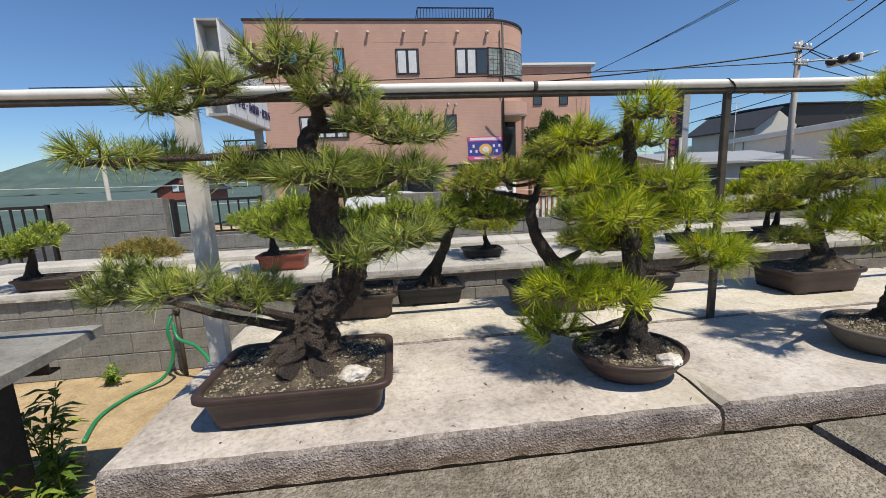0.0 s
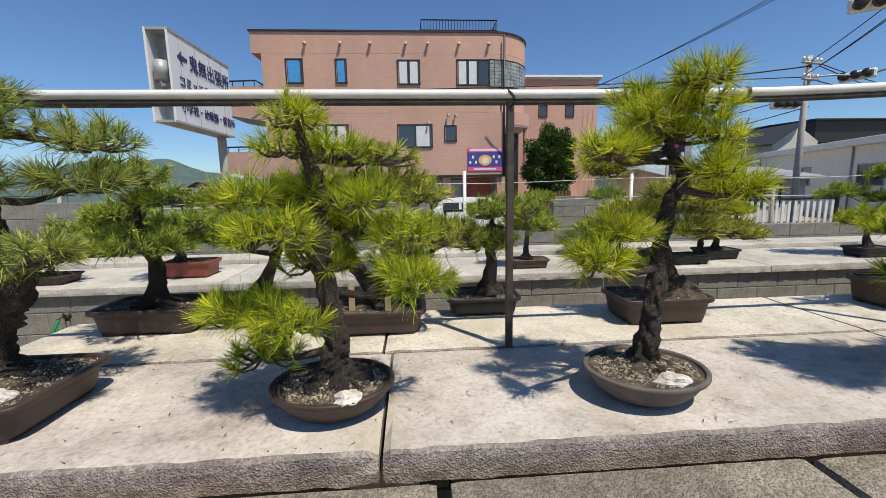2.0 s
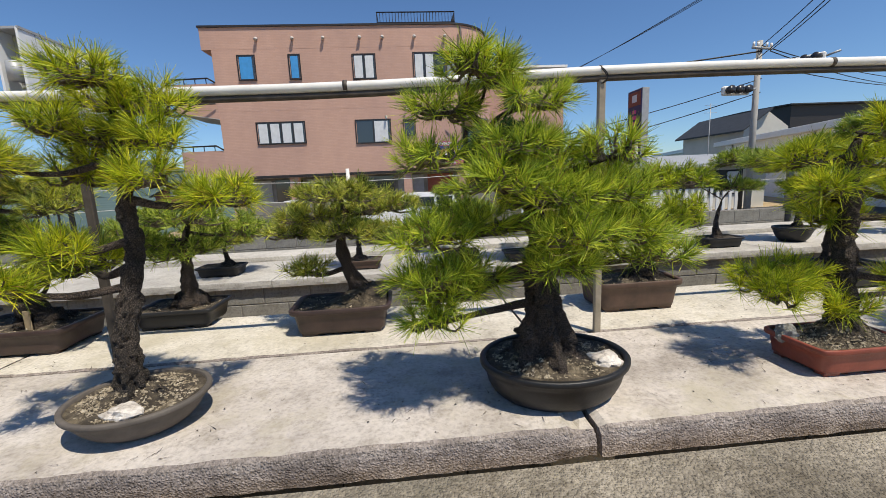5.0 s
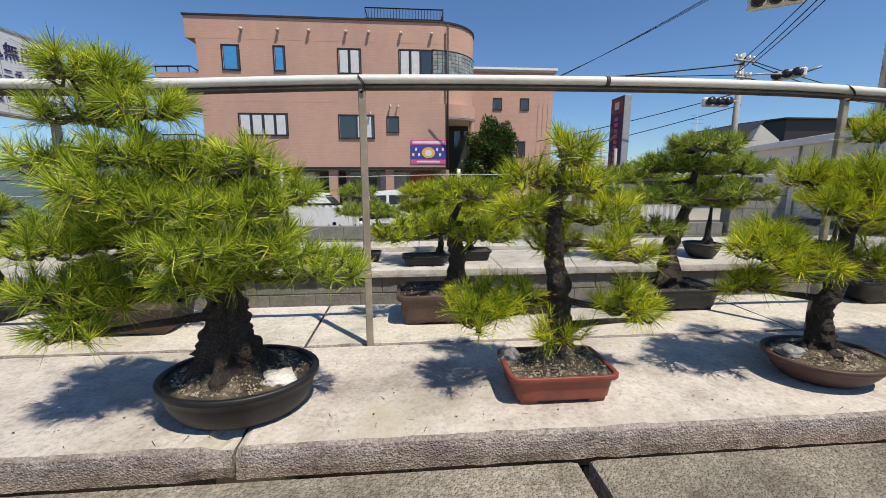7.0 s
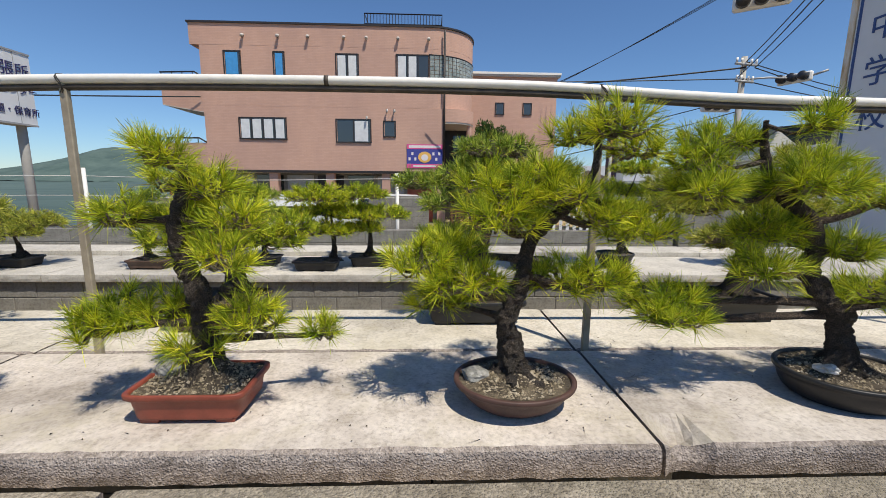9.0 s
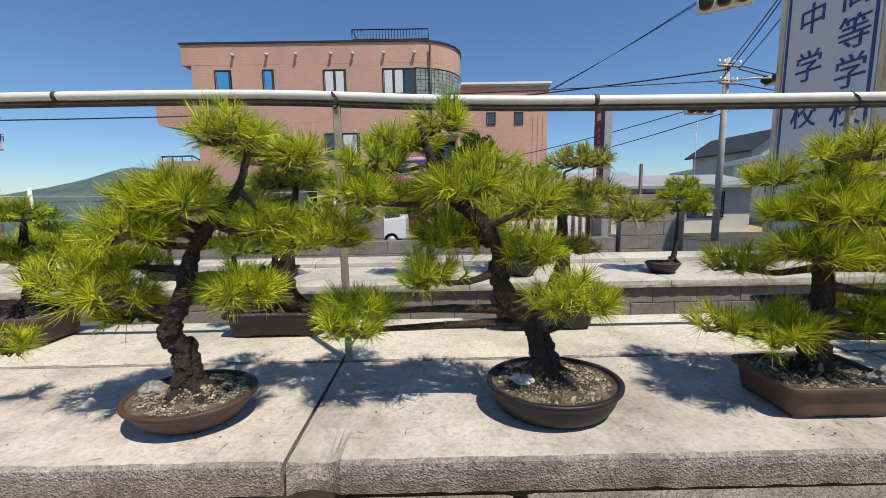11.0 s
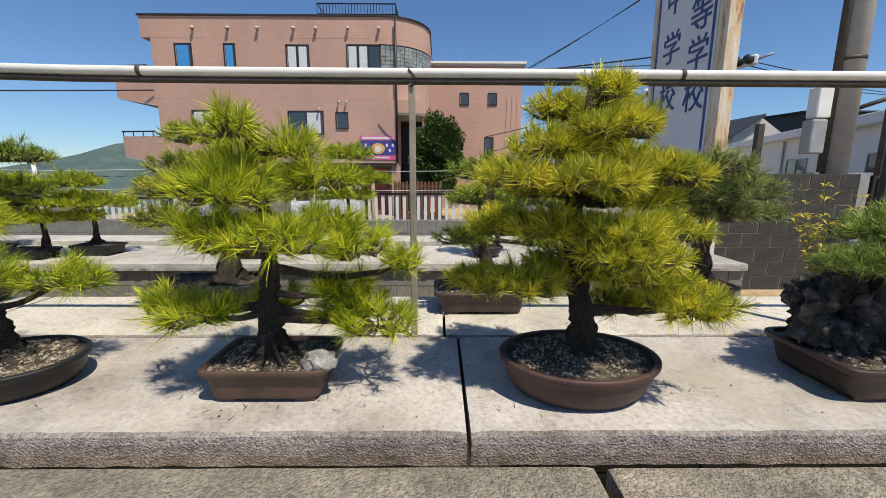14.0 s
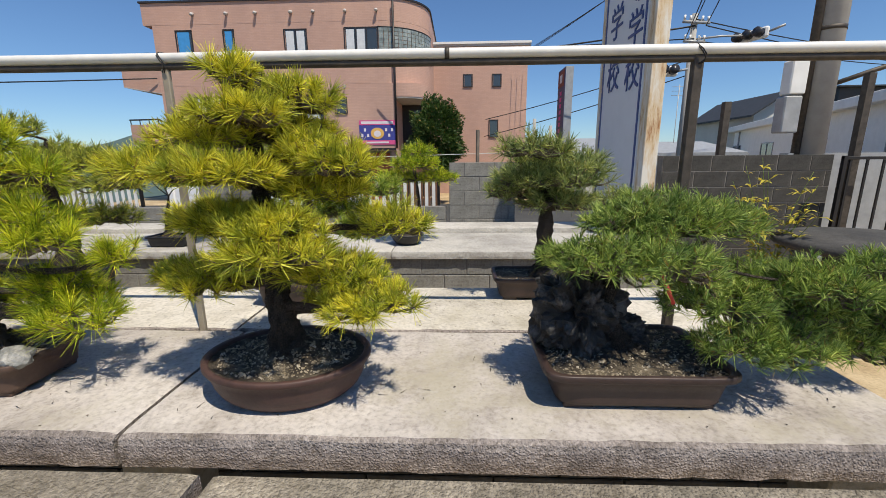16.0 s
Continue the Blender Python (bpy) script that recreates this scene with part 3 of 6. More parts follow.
# ---- left end: side bench, tap, hose, weeds ----
def side_bench():
    b = thing("side_bench", (-2.4, 1.2, 0), "worn concrete topped side bench on steel channels over a dark wall", "bench")
    v, f = slab(0, 1.28, 1.45, 0.05, 33, 0.01)
    mesh_part("slab", [(x, y, z + 0.87) for x, y, z in v], f, "block_grey", b)
    part("base_wall", box(0.0, 1.0, 0.05, 1.25, 0, 0.80), "block_dark", b, "dark base wall")
    for y in (0.25, 0.7, 1.15):
        bm = box(0.0, 1.24, y, y + 0.06, 0.802, 0.812)
        add_box(bm, 0.0, 1.24, y, y + 0.06, 0.858, 0.868)
        add_box(bm, 0.0, 1.24, y, y + 0.008, 0.812, 0.858)
        part("steel_channel", bm, "steel_dark", b)
    tube("brace", [(1.15, 0.9, 0.80), (1.0, 0.95, 0.3)], 0.012, "grey_paint", b, 6)


side_bench()
part_ = thing("kerb_blocks", (-1.6, 1.3, 0), "row of low concrete blocks along the side bench", "kerb")
for k in range(4):
    part("kerb_block", box(0, 0.1, k * 0.4, k * 0.4 + 0.39, 0, 0.12, 0.006), "block_grey", part_)


def tap():
    t = thing("garden_tap", (-1.48, 3.98, 0), "upright garden tap with green hose before the block wall", "tap")
    tube("standpipe", [(0, 0, 0), (0, 0, 0.55)], 0.018, "steel_dark", t, 8)
    tube("spout", [(0, 0, 0.55), (0, -0.03, 0.58), (0, -0.09, 0.56)], 0.013, "steel_dark", t, 8)
    tube("knob", [(0.0, 0, 0.55), (0.0, 0, 0.60)], 0.028, "steel_dark", t, 8)
    h = thing("garden_hose", (-1.48, 3.9, 0), "green rubber garden hose looping to the ground", "hose")
    tube("hose", spline([(0, 0, 0.56), (-0.02, -0.05, 0.45), (-0.01, -0.04, 0.25), (-0.08, -0.1, 0.08), (-0.25, -0.22, 0.02), (-0.30, -0.5, 0.016), (-0.2, -0.8, 0.016)], 6), 0.013, "hose_green", h, 8)
    tube("hose_return", spline([(0, 0, 0.5), (0.05, -0.05, 0.38), (0.22, -0.12, 0.32), (0.4, -0.3, 0.2), (0.5, -0.6, 0.02)], 6), 0.013, "hose_green", h, 8)


tap()


def leafy(name, label, category, at, stems, height, spread, leaf, mat, stem_mat="leaf_weed", seed=1, per=26):
    """A weed or shrub of stems with narrow pointed leaves."""
    rg = np.random.default_rng(seed)
    w = thing(name, at, label, category)
    lv, lf = [], []
    for k in range(stems):
        a = rg.uniform(0, 6.28)
        tip = Vector((math.cos(a) * spread * rg.uniform(.2, 1), math.sin(a) * spread * rg.uniform(.2, 1), height * rg.uniform(.6, 1)))
        mid = Vector((tip.x * .3, tip.y * .3, tip.z * .55))
        base = Vector((math.cos(a) * 0.03, math.sin(a) * 0.03, 0))
        path = spline([base, mid, tip], 5)
        tube("stem", path, [0.005 - 0.0035 * i / 10 for i in range(len(path))], stem_mat, w, 5)
        for i in range(per):
            t = rg.uniform(0.12, 1)
            p = path[min(int(t * 10), 10)]
            b = rg.uniform(0, 6.28)
            d = Vector((math.cos(b), math.sin(b), rg.uniform(-.1, .7))).normalized()
            s = d.cross(Vector((0, 0, 1))).normalized()
            ln = leaf * rg.uniform(.6, 1.1)
            n = len(lv)
            lv += [p, p + d * ln * .5 + s * ln * .13 + Vector((0, 0, .01)), p + d * ln - Vector((0, 0, ln * .2)), p + d * ln * .5 - s * ln * .13 + Vector((0, 0, .01))]
            lf.append((n, n + 1, n + 2, n + 3))
    mesh_part("leaves", lv, lf, mat, w)


leafy("tall_weed", "tall leafy green weed growing by the side bench", "weed", (-1.38, 2.5, 0), 6, 0.80, 0.16, 0.12, "leaf_weed", seed=3, per=34)
leafy("tall_weed", "leafy green weed growing by the side bench", "weed", (-1.22, 2.2, 0), 6, 0.5, 0.22, 0.10, "leaf_weed", seed=5)
leafy("low_weed", "low yellowing weeds on the sandy ground", "weed", (-1.5, 2.75, 0), 8, 0.2, 0.25, 0.09, "leaf_weed", seed=8)
leafy("low_weed", "low weeds at the foot of the block wall", "weed", (-2.05, 3.95, 0), 7, 0.14, 0.25, 0.07, "leaf_weed", seed=9)
leafy("bamboo_plant", "young bamboo with yellow leaves beside the dark wall", "plant", (11.7, 4.5, 0), 13, 1.6, 0.5, 0.13, "leaf_yellow", seed=12, per=42)
part_ = thing("round_table", (12.35, 4.1, 0), "dark round stone table top with pale rim", "table")
v_, f_ = ring_solid([(0.0, 0.78), (0.93, 0.78), (1.0, 0.80), (1.0, 0.85), (0.9, 0.87), (0.0, 0.865)], 0.75, 0.75, 48)
mesh_part("table_top", v_, f_, "block_dark", part_, "", True)
v_, f_ = ring_solid([(0.0, 0.0), (1.0, 0.0), (0.9, 0.78), (0.0, 0.78)], 0.4, 0.4, 24)
mesh_part("table_base", v_, f_, "block_dark", part_, "", True)


# ---- direction sign on its pole ----
def direction_sign():
    s = thing("direction_sign", (-1.7, 6.35, 0), "weathered white box sign with arrow and lettering on grey pole", "sign")
    L, z0, z1 = 1.75, 2.48, 3.66
    part("front_panel", box(-0.03, 0.0, 0, L, z0, z1, 0.004), "sign_white", s)
    part("rear_panel", box(-0.30, -0.27, 0, L, z0, z1, 0.004), "sign_white", s)
    part("bottom_tray", box(-0.269, -0.031, 0, L, z0, z0 + 0.03), "grey_paint", s)
    part("top_cover", box(-0.269, -0.031, 0, L, z1 - 0.03, z1), "grey_paint", s)
    for k in range(4):
        y = L * (k + 0.6) / 4.3
        part("inner_rib", box(-0.268, -0.032, y, y + 0.03, z0 + 0.031, z1 - 0.031), "grey_paint", s)
        part("panel_seam", box(0.0, 0.004, y - 0.006, y + 0.002, z0 + 0.02, z1 - 0.02), "grey_paint", s)
    tube("lamp_housing", [(-0.15, 0.05, z0 + 0.55), (-0.15, 0.05, z0 + 0.78)], 0.09, "grey_paint", s, 12)
    part("frame_top", box(-0.01, 0.012, 0, L, z1 - 0.025, z1 + 0.004), "grey_paint", s)
    part("frame_bottom", box(-0.01, 0.012, 0, L, z0 - 0.004, z0 + 0.025), "grey_paint", s)
    tube("sign_pole", [(-0.15, L - 0.15, 0), (-0.15, L - 0.15, z1)], 0.07, "concrete_pole", s, 12)
    for text, y, z, size in (("鬼無出張所", 1.08, 3.34, 0.25), ("コミュニティセンター", 0.98, 3.04, 0.165), ("小学校・幼稚園・保育所", 0.98, 2.70, 0.15)):
        write(text, size, pose(-1.7 + 0.008, 6.35 + y, z, 90, 0, 90), "sign_navy", "lettering", s)
    a, y, z = 0.10, 0.30, 3.36
    v = [(0.006, y - a * 1.3, z), (0.006, y, z + a), (0.006, y - a * .3, z + a * .42), (0.006, y + a * 1.2, z + a * .2),
         (0.006, y + a * 1.2, z - a * .2), (0.006, y - a * .3, z - a * .42), (0.006, y, z - a)]
    n = len(v)
    mesh_part("arrow", v + [(0.001, q, r) for _, q, r in v], [tuple(range(n)), tuple(range(2 * n - 1, n - 1, -1))] + [(i, n + i, n + (i + 1) % n, (i + 1) % n) for i in range(n)], "sign_navy", s)


direction_sign()


def school_sign():
    s = thing("school_sign", (10.5, 4.7, 0), "tall white school sign board with blue lettering and rusty post", "sign")
    part("board", box(0.0, 0.10, 0.03, 1.17, 0.95, 4.6, 0.004), "sign_white", s)
    for y in (0.06, 1.11):
        part("blue_border", box(-0.006, -0.001, y, y + 0.035, 1.0, 4.55), "sign_blue", s)
    part("post", box(0.0, 0.13, -0.13, 0.02, 0.0, 4.7, 0.004), "post_rusty", s, "rusty white square post")
    part("post", box(0.0, 0.10, 1.19, 1.27, 0.0, 4.7, 0.004), "post_rusty", s)
    for text, y, z in (("高", 0.29, 3.56), ("等", 0.29, 3.15), ("学", 0.29, 2.755), ("校", 0.29, 2.36), ("中", 0.80, 3.48), ("学", 0.80, 2.955), ("校", 0.80, 2.42)):
        write(text, 0.37, pose(10.5 - 0.006, 4.7 + y, z, 90, 0, -90), "sign_blue", "lettering", s)


school_sign()

part_ = thing("plant_stand", (10.2, 1.5, 0), "low grey block stand beside the bench end", "stand")
part("stand_top", box(0.0, 0.7, 0.0, 0.5, 0.56, 0.62, 0.006), "block_grey", part_)
for x_ in (0.08, 0.5):
    part("stand_leg", box(x_, x_ + 0.12, 0.1, 0.4, 0.0, 0.559), "block_grey", part_)


# ---- far side of the street: the tiled building ----
def window(parent, x0, x1, z0, z1, y, panes=2, curtain="curtain", drawn=0.5, name="window"):
    w = new(name)
    w.parent = parent
    part("frame", box(x0 - 0.05, x1 + 0.05, y - 0.035, y - 0.003, z1, z1 + 0.05), "trim_and_shade_dark", w)
    part("frame", box(x0 - 0.05, x1 + 0.05, y - 0.055, y - 0.003, z0 - 0.05, z0), "trim_and_shade_dark", w)
    for x in [x0 - 0.05] + [x0 + (x1 - x0) * k / panes - 0.02 for k in range(1, panes)] + [x1 + 0.001]:
        part("frame", box(x, x + 0.045, y - 0.035, y - 0.003, z0, z1), "trim_and_shade_dark", w)
    for k in range(panes):
        a, b = x0 + (x1 - x0) * k / panes + 0.025, x0 + (x1 - x0) * (k + 1) / panes - 0.021
        part("pane", box(a, b, y - 0.014, y - 0.004, z0, z1), "window_glass", w)
        if curtain and ((k * 7 + int(abs(x0) * 10)) % 10) / 10 < drawn:
            part("curtain", box(a + 0.03, b - (b - a) * 0.12, y - 0.022, y - 0.016, z0 + 0.02, z1 - 0.04), curtain, w)


def curved_wall(x0, x1, y0, radius, z0, z1, depth, segs=16):
    """Plan: straight front at y0 from x0 to x1 - radius, a quarter round, then back."""
    plan = [(x0, y0 + depth), (x0, y0)]
    for k in range(segs + 1):
        a = -math.pi / 2 + math.pi / 2 * k / segs
        plan.append((x1 - radius + radius * math.cos(a), y0 + radius + radius * math.sin(a)))
    plan.append((x1, y0 + depth))
    n = len(plan)
    v = [(x, y, z0) for x, y in plan] + [(x, y, z1) for x, y in plan]
    f = [(i, (i + 1) % n, n + (i + 1) % n, n + i) for i in range(n)] + [tuple(range(n - 1, -1, -1)), tuple(range(n, 2 * n))]
    return v, f


def tiled_building():
    O = Vector((-5.76, 20.6, 0))
    b = thing("tiled_building", O, "three-storey brick-tiled building with rounded corner and dark windows", "building")
    L = 13.12
    v, f = curved_wall(0.42, L, 0, 2.25, 5.05, 7.7, 9)
    mesh_part("wall", v, f, "brick_tile", b)
    v, f = curved_wall(0.0, L + 0.004, -0.004, 2.25, 7.7, 8.62, 9)
    mesh_part("parapet", v, f, "brick_tile", b)
    v, f = curved_wall(-0.06, L + 0.06, -0.06, 2.3, 8.62, 8.70, 9.06)
    mesh_part("coping", v, f, "trim_and_shade_dark", b)
    part("wall", box(0.42, 11.55, 0.003, 9, 2.05, 5.05), "brick_tile", b)
    part("wall", box(0.42, 11.5, 0.9, 9, STREET, 2.05), "block_grey", b)
    part("soffit", box(0.42, 11.55, 0.01, 0.9, 2.0, 2.049), "soffit", b)
    part("floor_band", box(0.40, 11.56, -0.03, 0.0, 2.0, 2.12), "trim_and_shade_dark", b)
    # balconies on the side
    for z0, z1 in ((4.75, 6.3), (2.05, 3.35)):
        bal = new("balcony")
        bal.parent = b
        vb = [(-1.55, 0.2, z0 + 0.35), (0.42, 0.0, z0), (0.42, 3.2, z0), (-1.55, 3.2, z0 + 0.35), (-1.55, 0.2, z1), (0.42, 0.0, z1), (0.42, 3.2, z1), (-1.55, 3.2, z1)]
        fb = [(0, 1, 5, 4), (1, 2, 6, 5), (2, 3, 7, 6), (3, 0, 4, 7), (4, 5, 6, 7)]
        mesh_part("balcony_wall", vb, fb, "brick_tile", bal)
        mesh_part("balcony_soffit", vb[:4] + [(x, y, z - 0.03) for x, y, z in vb[:4]], [(3, 2, 1, 0), (4, 5, 6, 7), (0, 1, 5, 4), (1, 2, 6, 5), (2, 3, 7, 6), (3, 0, 4, 7)], "soffit", bal)
        tube("handrail", [(-1.55, 0.2, z1 + 0.22), (0.1, 0.0, z1 + 0.22), (0.42, 0.0, z1 + 0.02)], 0.035, "black_iron", bal, 6)
        for k in range(4):
            part("baluster", box(-1.5 + k * 0.5, -1.47 + k * 0.5, 0.17 - k * 0.05, 0.2 - k * 0.05, z1, z1 + 0.2), "black_iron", bal)
    # third-floor windows
    window(b, 1.52, 2.22, 6.42, 7.42, 0.0, 1, "blind_blue", 1.0)
    window(b, 3.76, 4.20, 6.42, 7.42, 0.0, 1, "blind_blue", 1.0)
    window(b, 6.60, 7.58, 6.36, 7.38, 0.0, 2, "curtain", 0.9)
    window(b, 9.38, 10.85, 6.32, 7.40, 0.0, 3, "curtain", 0.35)
    # glass blocks round the corner
    g = new("glass_block_window")
    g.parent = b
    n = 15
    for i in range(n):
        for j in range(7):
            a0, a1 = (-math.pi / 2 + math.radians(84) * (i + .06) / n + 0.02, -math.pi / 2 + math.radians(84) * (i + .94) / n + 0.02)
            za, zb = 6.26 + 1.16 * (j + .06) / 7, 6.26 + 1.16 * (j + .94) / 7
            cx, cy = L - 2.25, 2.25
            vv = [(cx + r * math.cos(a), cy + r * math.sin(a), z) for r in (2.258, 2.29) for a in (a0, a1) for z in (za, zb)]
            ff = [(4, 6, 7, 5), (0, 4, 5, 1), (2, 3, 7, 6), (1, 5, 7, 3), (0, 2, 6, 4)]
            mesh_part("glass_brick", vv, ff, "glass_block", g)
    for zc in (6.21, 7.44):
        tube("sill_band", [(L - 2.25 + 2.27 * math.cos(a), 2.25 + 2.27 * math.sin(a), zc) for a in [-math.pi / 2 + math.pi / 2 * k / 14 for k in range(15)]], 0.035, "trim_and_shade_dark", g, 6)
    # second-floor windows
    window(b, 2.02, 4.14, 3.58, 4.50, 0.003, 4, "curtain", 0.95)
    window(b, 6.52, 8.10, 3.48, 4.48, 0.003, 2, "curtain", 0.5)
    window(b, 8.76, 9.26, 3.76, 4.42, 0.003, 1, None)
    # parapet lamps, wall lamps
    for x in (2.42, 4.0, 5.35, 6.98, 8.0, 9.45, 10.86):
        lamp = new("parapet_spout")
        lamp.parent = b
        tube("spout_pipe", [(x, 0.0, 8.14), (x, -0.12, 8.12)], 0.06, "soffit", lamp, 8)
        tube("spout_cap", [(x, -0.12, 8.12), (x, -0.16, 8.05)], 0.075, "soffit", lamp, 8)
    for x, z in ((8.9, 4.95), (9.25, 4.95), (7.95, 4.62)):
        tube("wall_lamp", [(x, 0.0, z), (x, -0.12, z), (x, -0.16, z - 0.12)], 0.05, "soffit", b, 8)
    # porch
    v, f = curved_wall(11.55, L, 0.002, 1.2, 4.45, 5.05, 6)
    mesh_part("porch_canopy", v, f, "brick_tile", b)
    v, f = curved_wall(11.56, L - 0.02, 0.02, 1.2, 4.38, 4.449, 6)
    mesh_part("porch_soffit", v, f, "soffit", b)
    # Porch back is near-black: the shade of the recess is put into its colour.
    part("porch_back", box(11.551, 13.0, 2.6, 9, STREET, 4.37), "trim_and_shade_dark", b)
    part("porch_door", box(12.2, 12.9, 2.54, 2.6, 2.1, 4.1), "window_glass", b)
    v, f = tube_data([(L - 0.25, 0.75, 1.9), (L - 0.25, 0.75, 4.38)], [0.12, 0.12], 10)
    mesh_part("porch_column", v, f, "brick_tile", b)
    tube("drain_pipe", [(11.6, -0.06, 2.1), (11.6, -0.06, 8.5)], 0.05, "trim_and_shade_dark", b, 6)
    # ground floor: shutters and a car port
    for k in range(7):
        part("shutter", box(0.8 + k * 1.5, 2.1 + k * 1.5, 0.86, 0.9, STREET + 0.05, 1.9), ("grey_paint", "window_glass", "grey_paint", "trim_and_shade_dark", "window_glass", "grey_paint", "brick_red")[k], b)
    for k in range(5):
        part("column", box(0.5 + k * 2.7, 0.9 + k * 2.7, 0.1, 0.5, STREET, 2.0), "brick_tile", b)
    # roof deck railing
    r = new("roof_railing")
    r.parent = b
    xa, xb, ya, yb = 7.75, 11.5, 1.2, 4.0
    for z in (9.62, 9.15):
        tube("rail", [(xa, yb, z), (xa, ya, z), (xb, ya, z), (xb, yb, z)], 0.03, "black_iron", r, 6)
    for k in range(26):
        x = xa + (xb - xa) * k / 25
        part("bar", box(x - 0.013, x + 0.013, ya - 0.013, ya + 0.013, 8.7, 9.6), "black_iron", r)
    for k in range(1, 12):
        y = ya + (yb - ya) * k / 12
        part("bar", box(xb - 0.013, xb + 0.013, y - 0.013, y + 0.013, 8.7, 9.6), "black_iron", r)
    part("roof_unit", box(xa + 0.5, xb - 0.3, 2.2, 3.4, 8.7, 9.25), "soffit", r)
    # annex behind
    a = new("annex")
    a.parent = b
    part("annex_wall", box(12.9, 18.45, 4.9, 12, STREET, 7.75), "brick_tile", a)
    part("annex_roof", box(12.7, 18.6, 4.75, 12.1, 7.75, 7.93), "soffit", a)
    part("annex_gutter", box(12.7, 18.62, 4.70, 4.75, 7.86, 7.98), "white_paint", a)
    for x0, x1, z0, z1 in ((14.85, 15.3, 5.65, 6.25), (16.5, 16.95, 5.65, 6.25), (16.35, 16.8, 2.85, 3.75)):
        window(a, x0, x1, z0, z1, 4.9, 1, None)
    # notice banner
    s = thing("notice_banner", O + Vector((9.82, -0.022, 2.28)), "pink and blue notice banner with pale emblem on the facade", "banner")
    part("cloth", box(0, 1.72, 0, 0.02, 0, 1.12), "banner_blue", s)
    part("header", box(0, 1.72, -0.006, 0.0, 0.90, 1.12), "banner_pink", s)
    part("title_strip", box(0.1, 1.62, -0.012, -0.007, 0.95, 1.07), "banner_white", s)
    part("footer", box(0, 1.72, -0.006, 0.0, 0, 0.20), "banner_pink", s)
    v, f = ring_solid([(0, 0), (1, 0), (1, 0.012), (0, 0.012)], 0.32, 0.26, 24)
    mesh_part("emblem", [(x + 0.86, -z - 0.001, y + 0.52) for x, y, z in v], f, "banner_gold", s)
    v, f = ring_solid([(0, 0.013), (1, 0.013), (1, 0.02), (0, 0.02)], 0.17, 0.15, 20)
    mesh_part("emblem", [(x + 0.86, -z - 0.001, y + 0.50) for x, y, z in v], f, "banner_white", s)
    for k in range(6):
        part("print_bar", box(0.08 + (k % 3) * 0.14 + (k // 3) * 1.15, 0.18 + (k % 3) * 0.14 + (k // 3) * 1.15, -0.008, 0.0, 0.36 + (k % 2) * 0.25, 0.5 + (k % 2) * 0.25), "banner_white", s)
    part("print_bar", box(0.3, 1.4, -0.012, -0.007, 0.06, 0.14), "banner_white", s)


tiled_building()


# ---- topiary by the porch ----
def leaf_cloud(rg, center, rad, count, size, flat=1.0):
    """Small crossed leaf blades over an uneven ellipsoid shell."""
    d = rg.normal(size=(count, 3))
    d /= np.linalg.norm(d, axis=1)[:, None]
    lump = 1 + 0.16 * np.sin(d[:, 0] * 7 + 1) * np.sin(d[:, 1] * 6) + 0.12 * np.sin(d[:, 2] * 9 + d[:, 0] * 4)
    p = np.array(center) + d * np.array(rad) * (lump * rg.uniform(0.72, 1.03, count))[:, None]
    a = rg.normal(size=(count, 3)) * 0.5 + d
    a /= np.linalg.norm(a, axis=1)[:, None]
    s = np.cross(a, rg.normal(size=(count, 3)))
    s /= np.linalg.norm(s, axis=1)[:, None]
    ln = size * rg.uniform(.6, 1.2, count)[:, None]
    tri = np.stack([p - s * ln * .35, p + s * ln * .35, p + a * ln], 1)
    return tri.reshape(-1, 3)


def tri_mesh(name, pts, mat, parent=None, label=""):
    """A mesh of loose triangles from an array of corner points."""
    n = len(pts) // 3
    me = bpy.data.meshes.new(name)
    me.vertices.add(3 * n)
    me.vertices.foreach_set("co", np.asarray(pts, dtype=np.float32).ravel())
    me.loops.add(3 * n)
    me.loops.foreach_set("vertex_index", np.arange(3 * n, dtype=np.int32))
    me.polygons.add(n)
    me.polygons.foreach_set("loop_start", np.arange(0, 3 * n, 3, dtype=np.int32))
    me.update(calc_edges=True)
    me.materials.append(MATS[mat])
    ob = new(name, me)
    if parent is not None:
        ob.parent = parent
    if label:
        ob["label"] = label
    return ob


rg_ = np.random.default_rng(21)
part_ = thing("clipped_tree", (7.78, 19.4, 0), "dark green clipped egg-shaped tree before the porch", "tree")
tube("trunk", [(0, 0, STREET), (0.03, 0, 1.2), (0, 0, 3.2)], [0.12, 0.1, 0.04], "bark", part_, 8)
for z_, r_ in ((1.6, 0.8), (2.6, 0.98), (3.4, 0.75)):
    tube("limb", [(0, 0, z_ - 0.4), (r_ * .5, -r_ * .3, z_)], [0.05, 0.02], "bark", part_, 6)
tri_mesh("crown", np.concatenate([leaf_cloud(rg_, (0, 0, 2.4), (1.14, 1.0, 1.72), 14000, 0.11), leaf_cloud(rg_, (0, 0, 2.35), (1.0, 0.88, 1.5), 7000, 0.16)]), "topiary", part_)


# ---- slatted gate by the road ----
gate_ = thing("wooden_fence", (6.0, 17.2, STREET + 0.015), "brown wooden slatted fence beside the road", "fence")
for k_ in range(13):
    part("slat", box(0.03 + k_ * 0.15, 0.13 + k_ * 0.15, 0, 0.025, 0.05, 1.71 + 0.02 * (k_ % 2), 0.006), "wood_brown", gate_)
for z_ in (0.4, 1.5):
    part("rail", box(0, 1.96, 0.025, 0.065, z_, z_ + 0.08, 0.006), "wood_brown", gate_)
for x_ in (0.0, 0.95, 1.88):
    part("post", box(x_, x_ + 0.08, 0.065, 0.145, 0, 1.75, 0.008), "wood_brown", gate_)


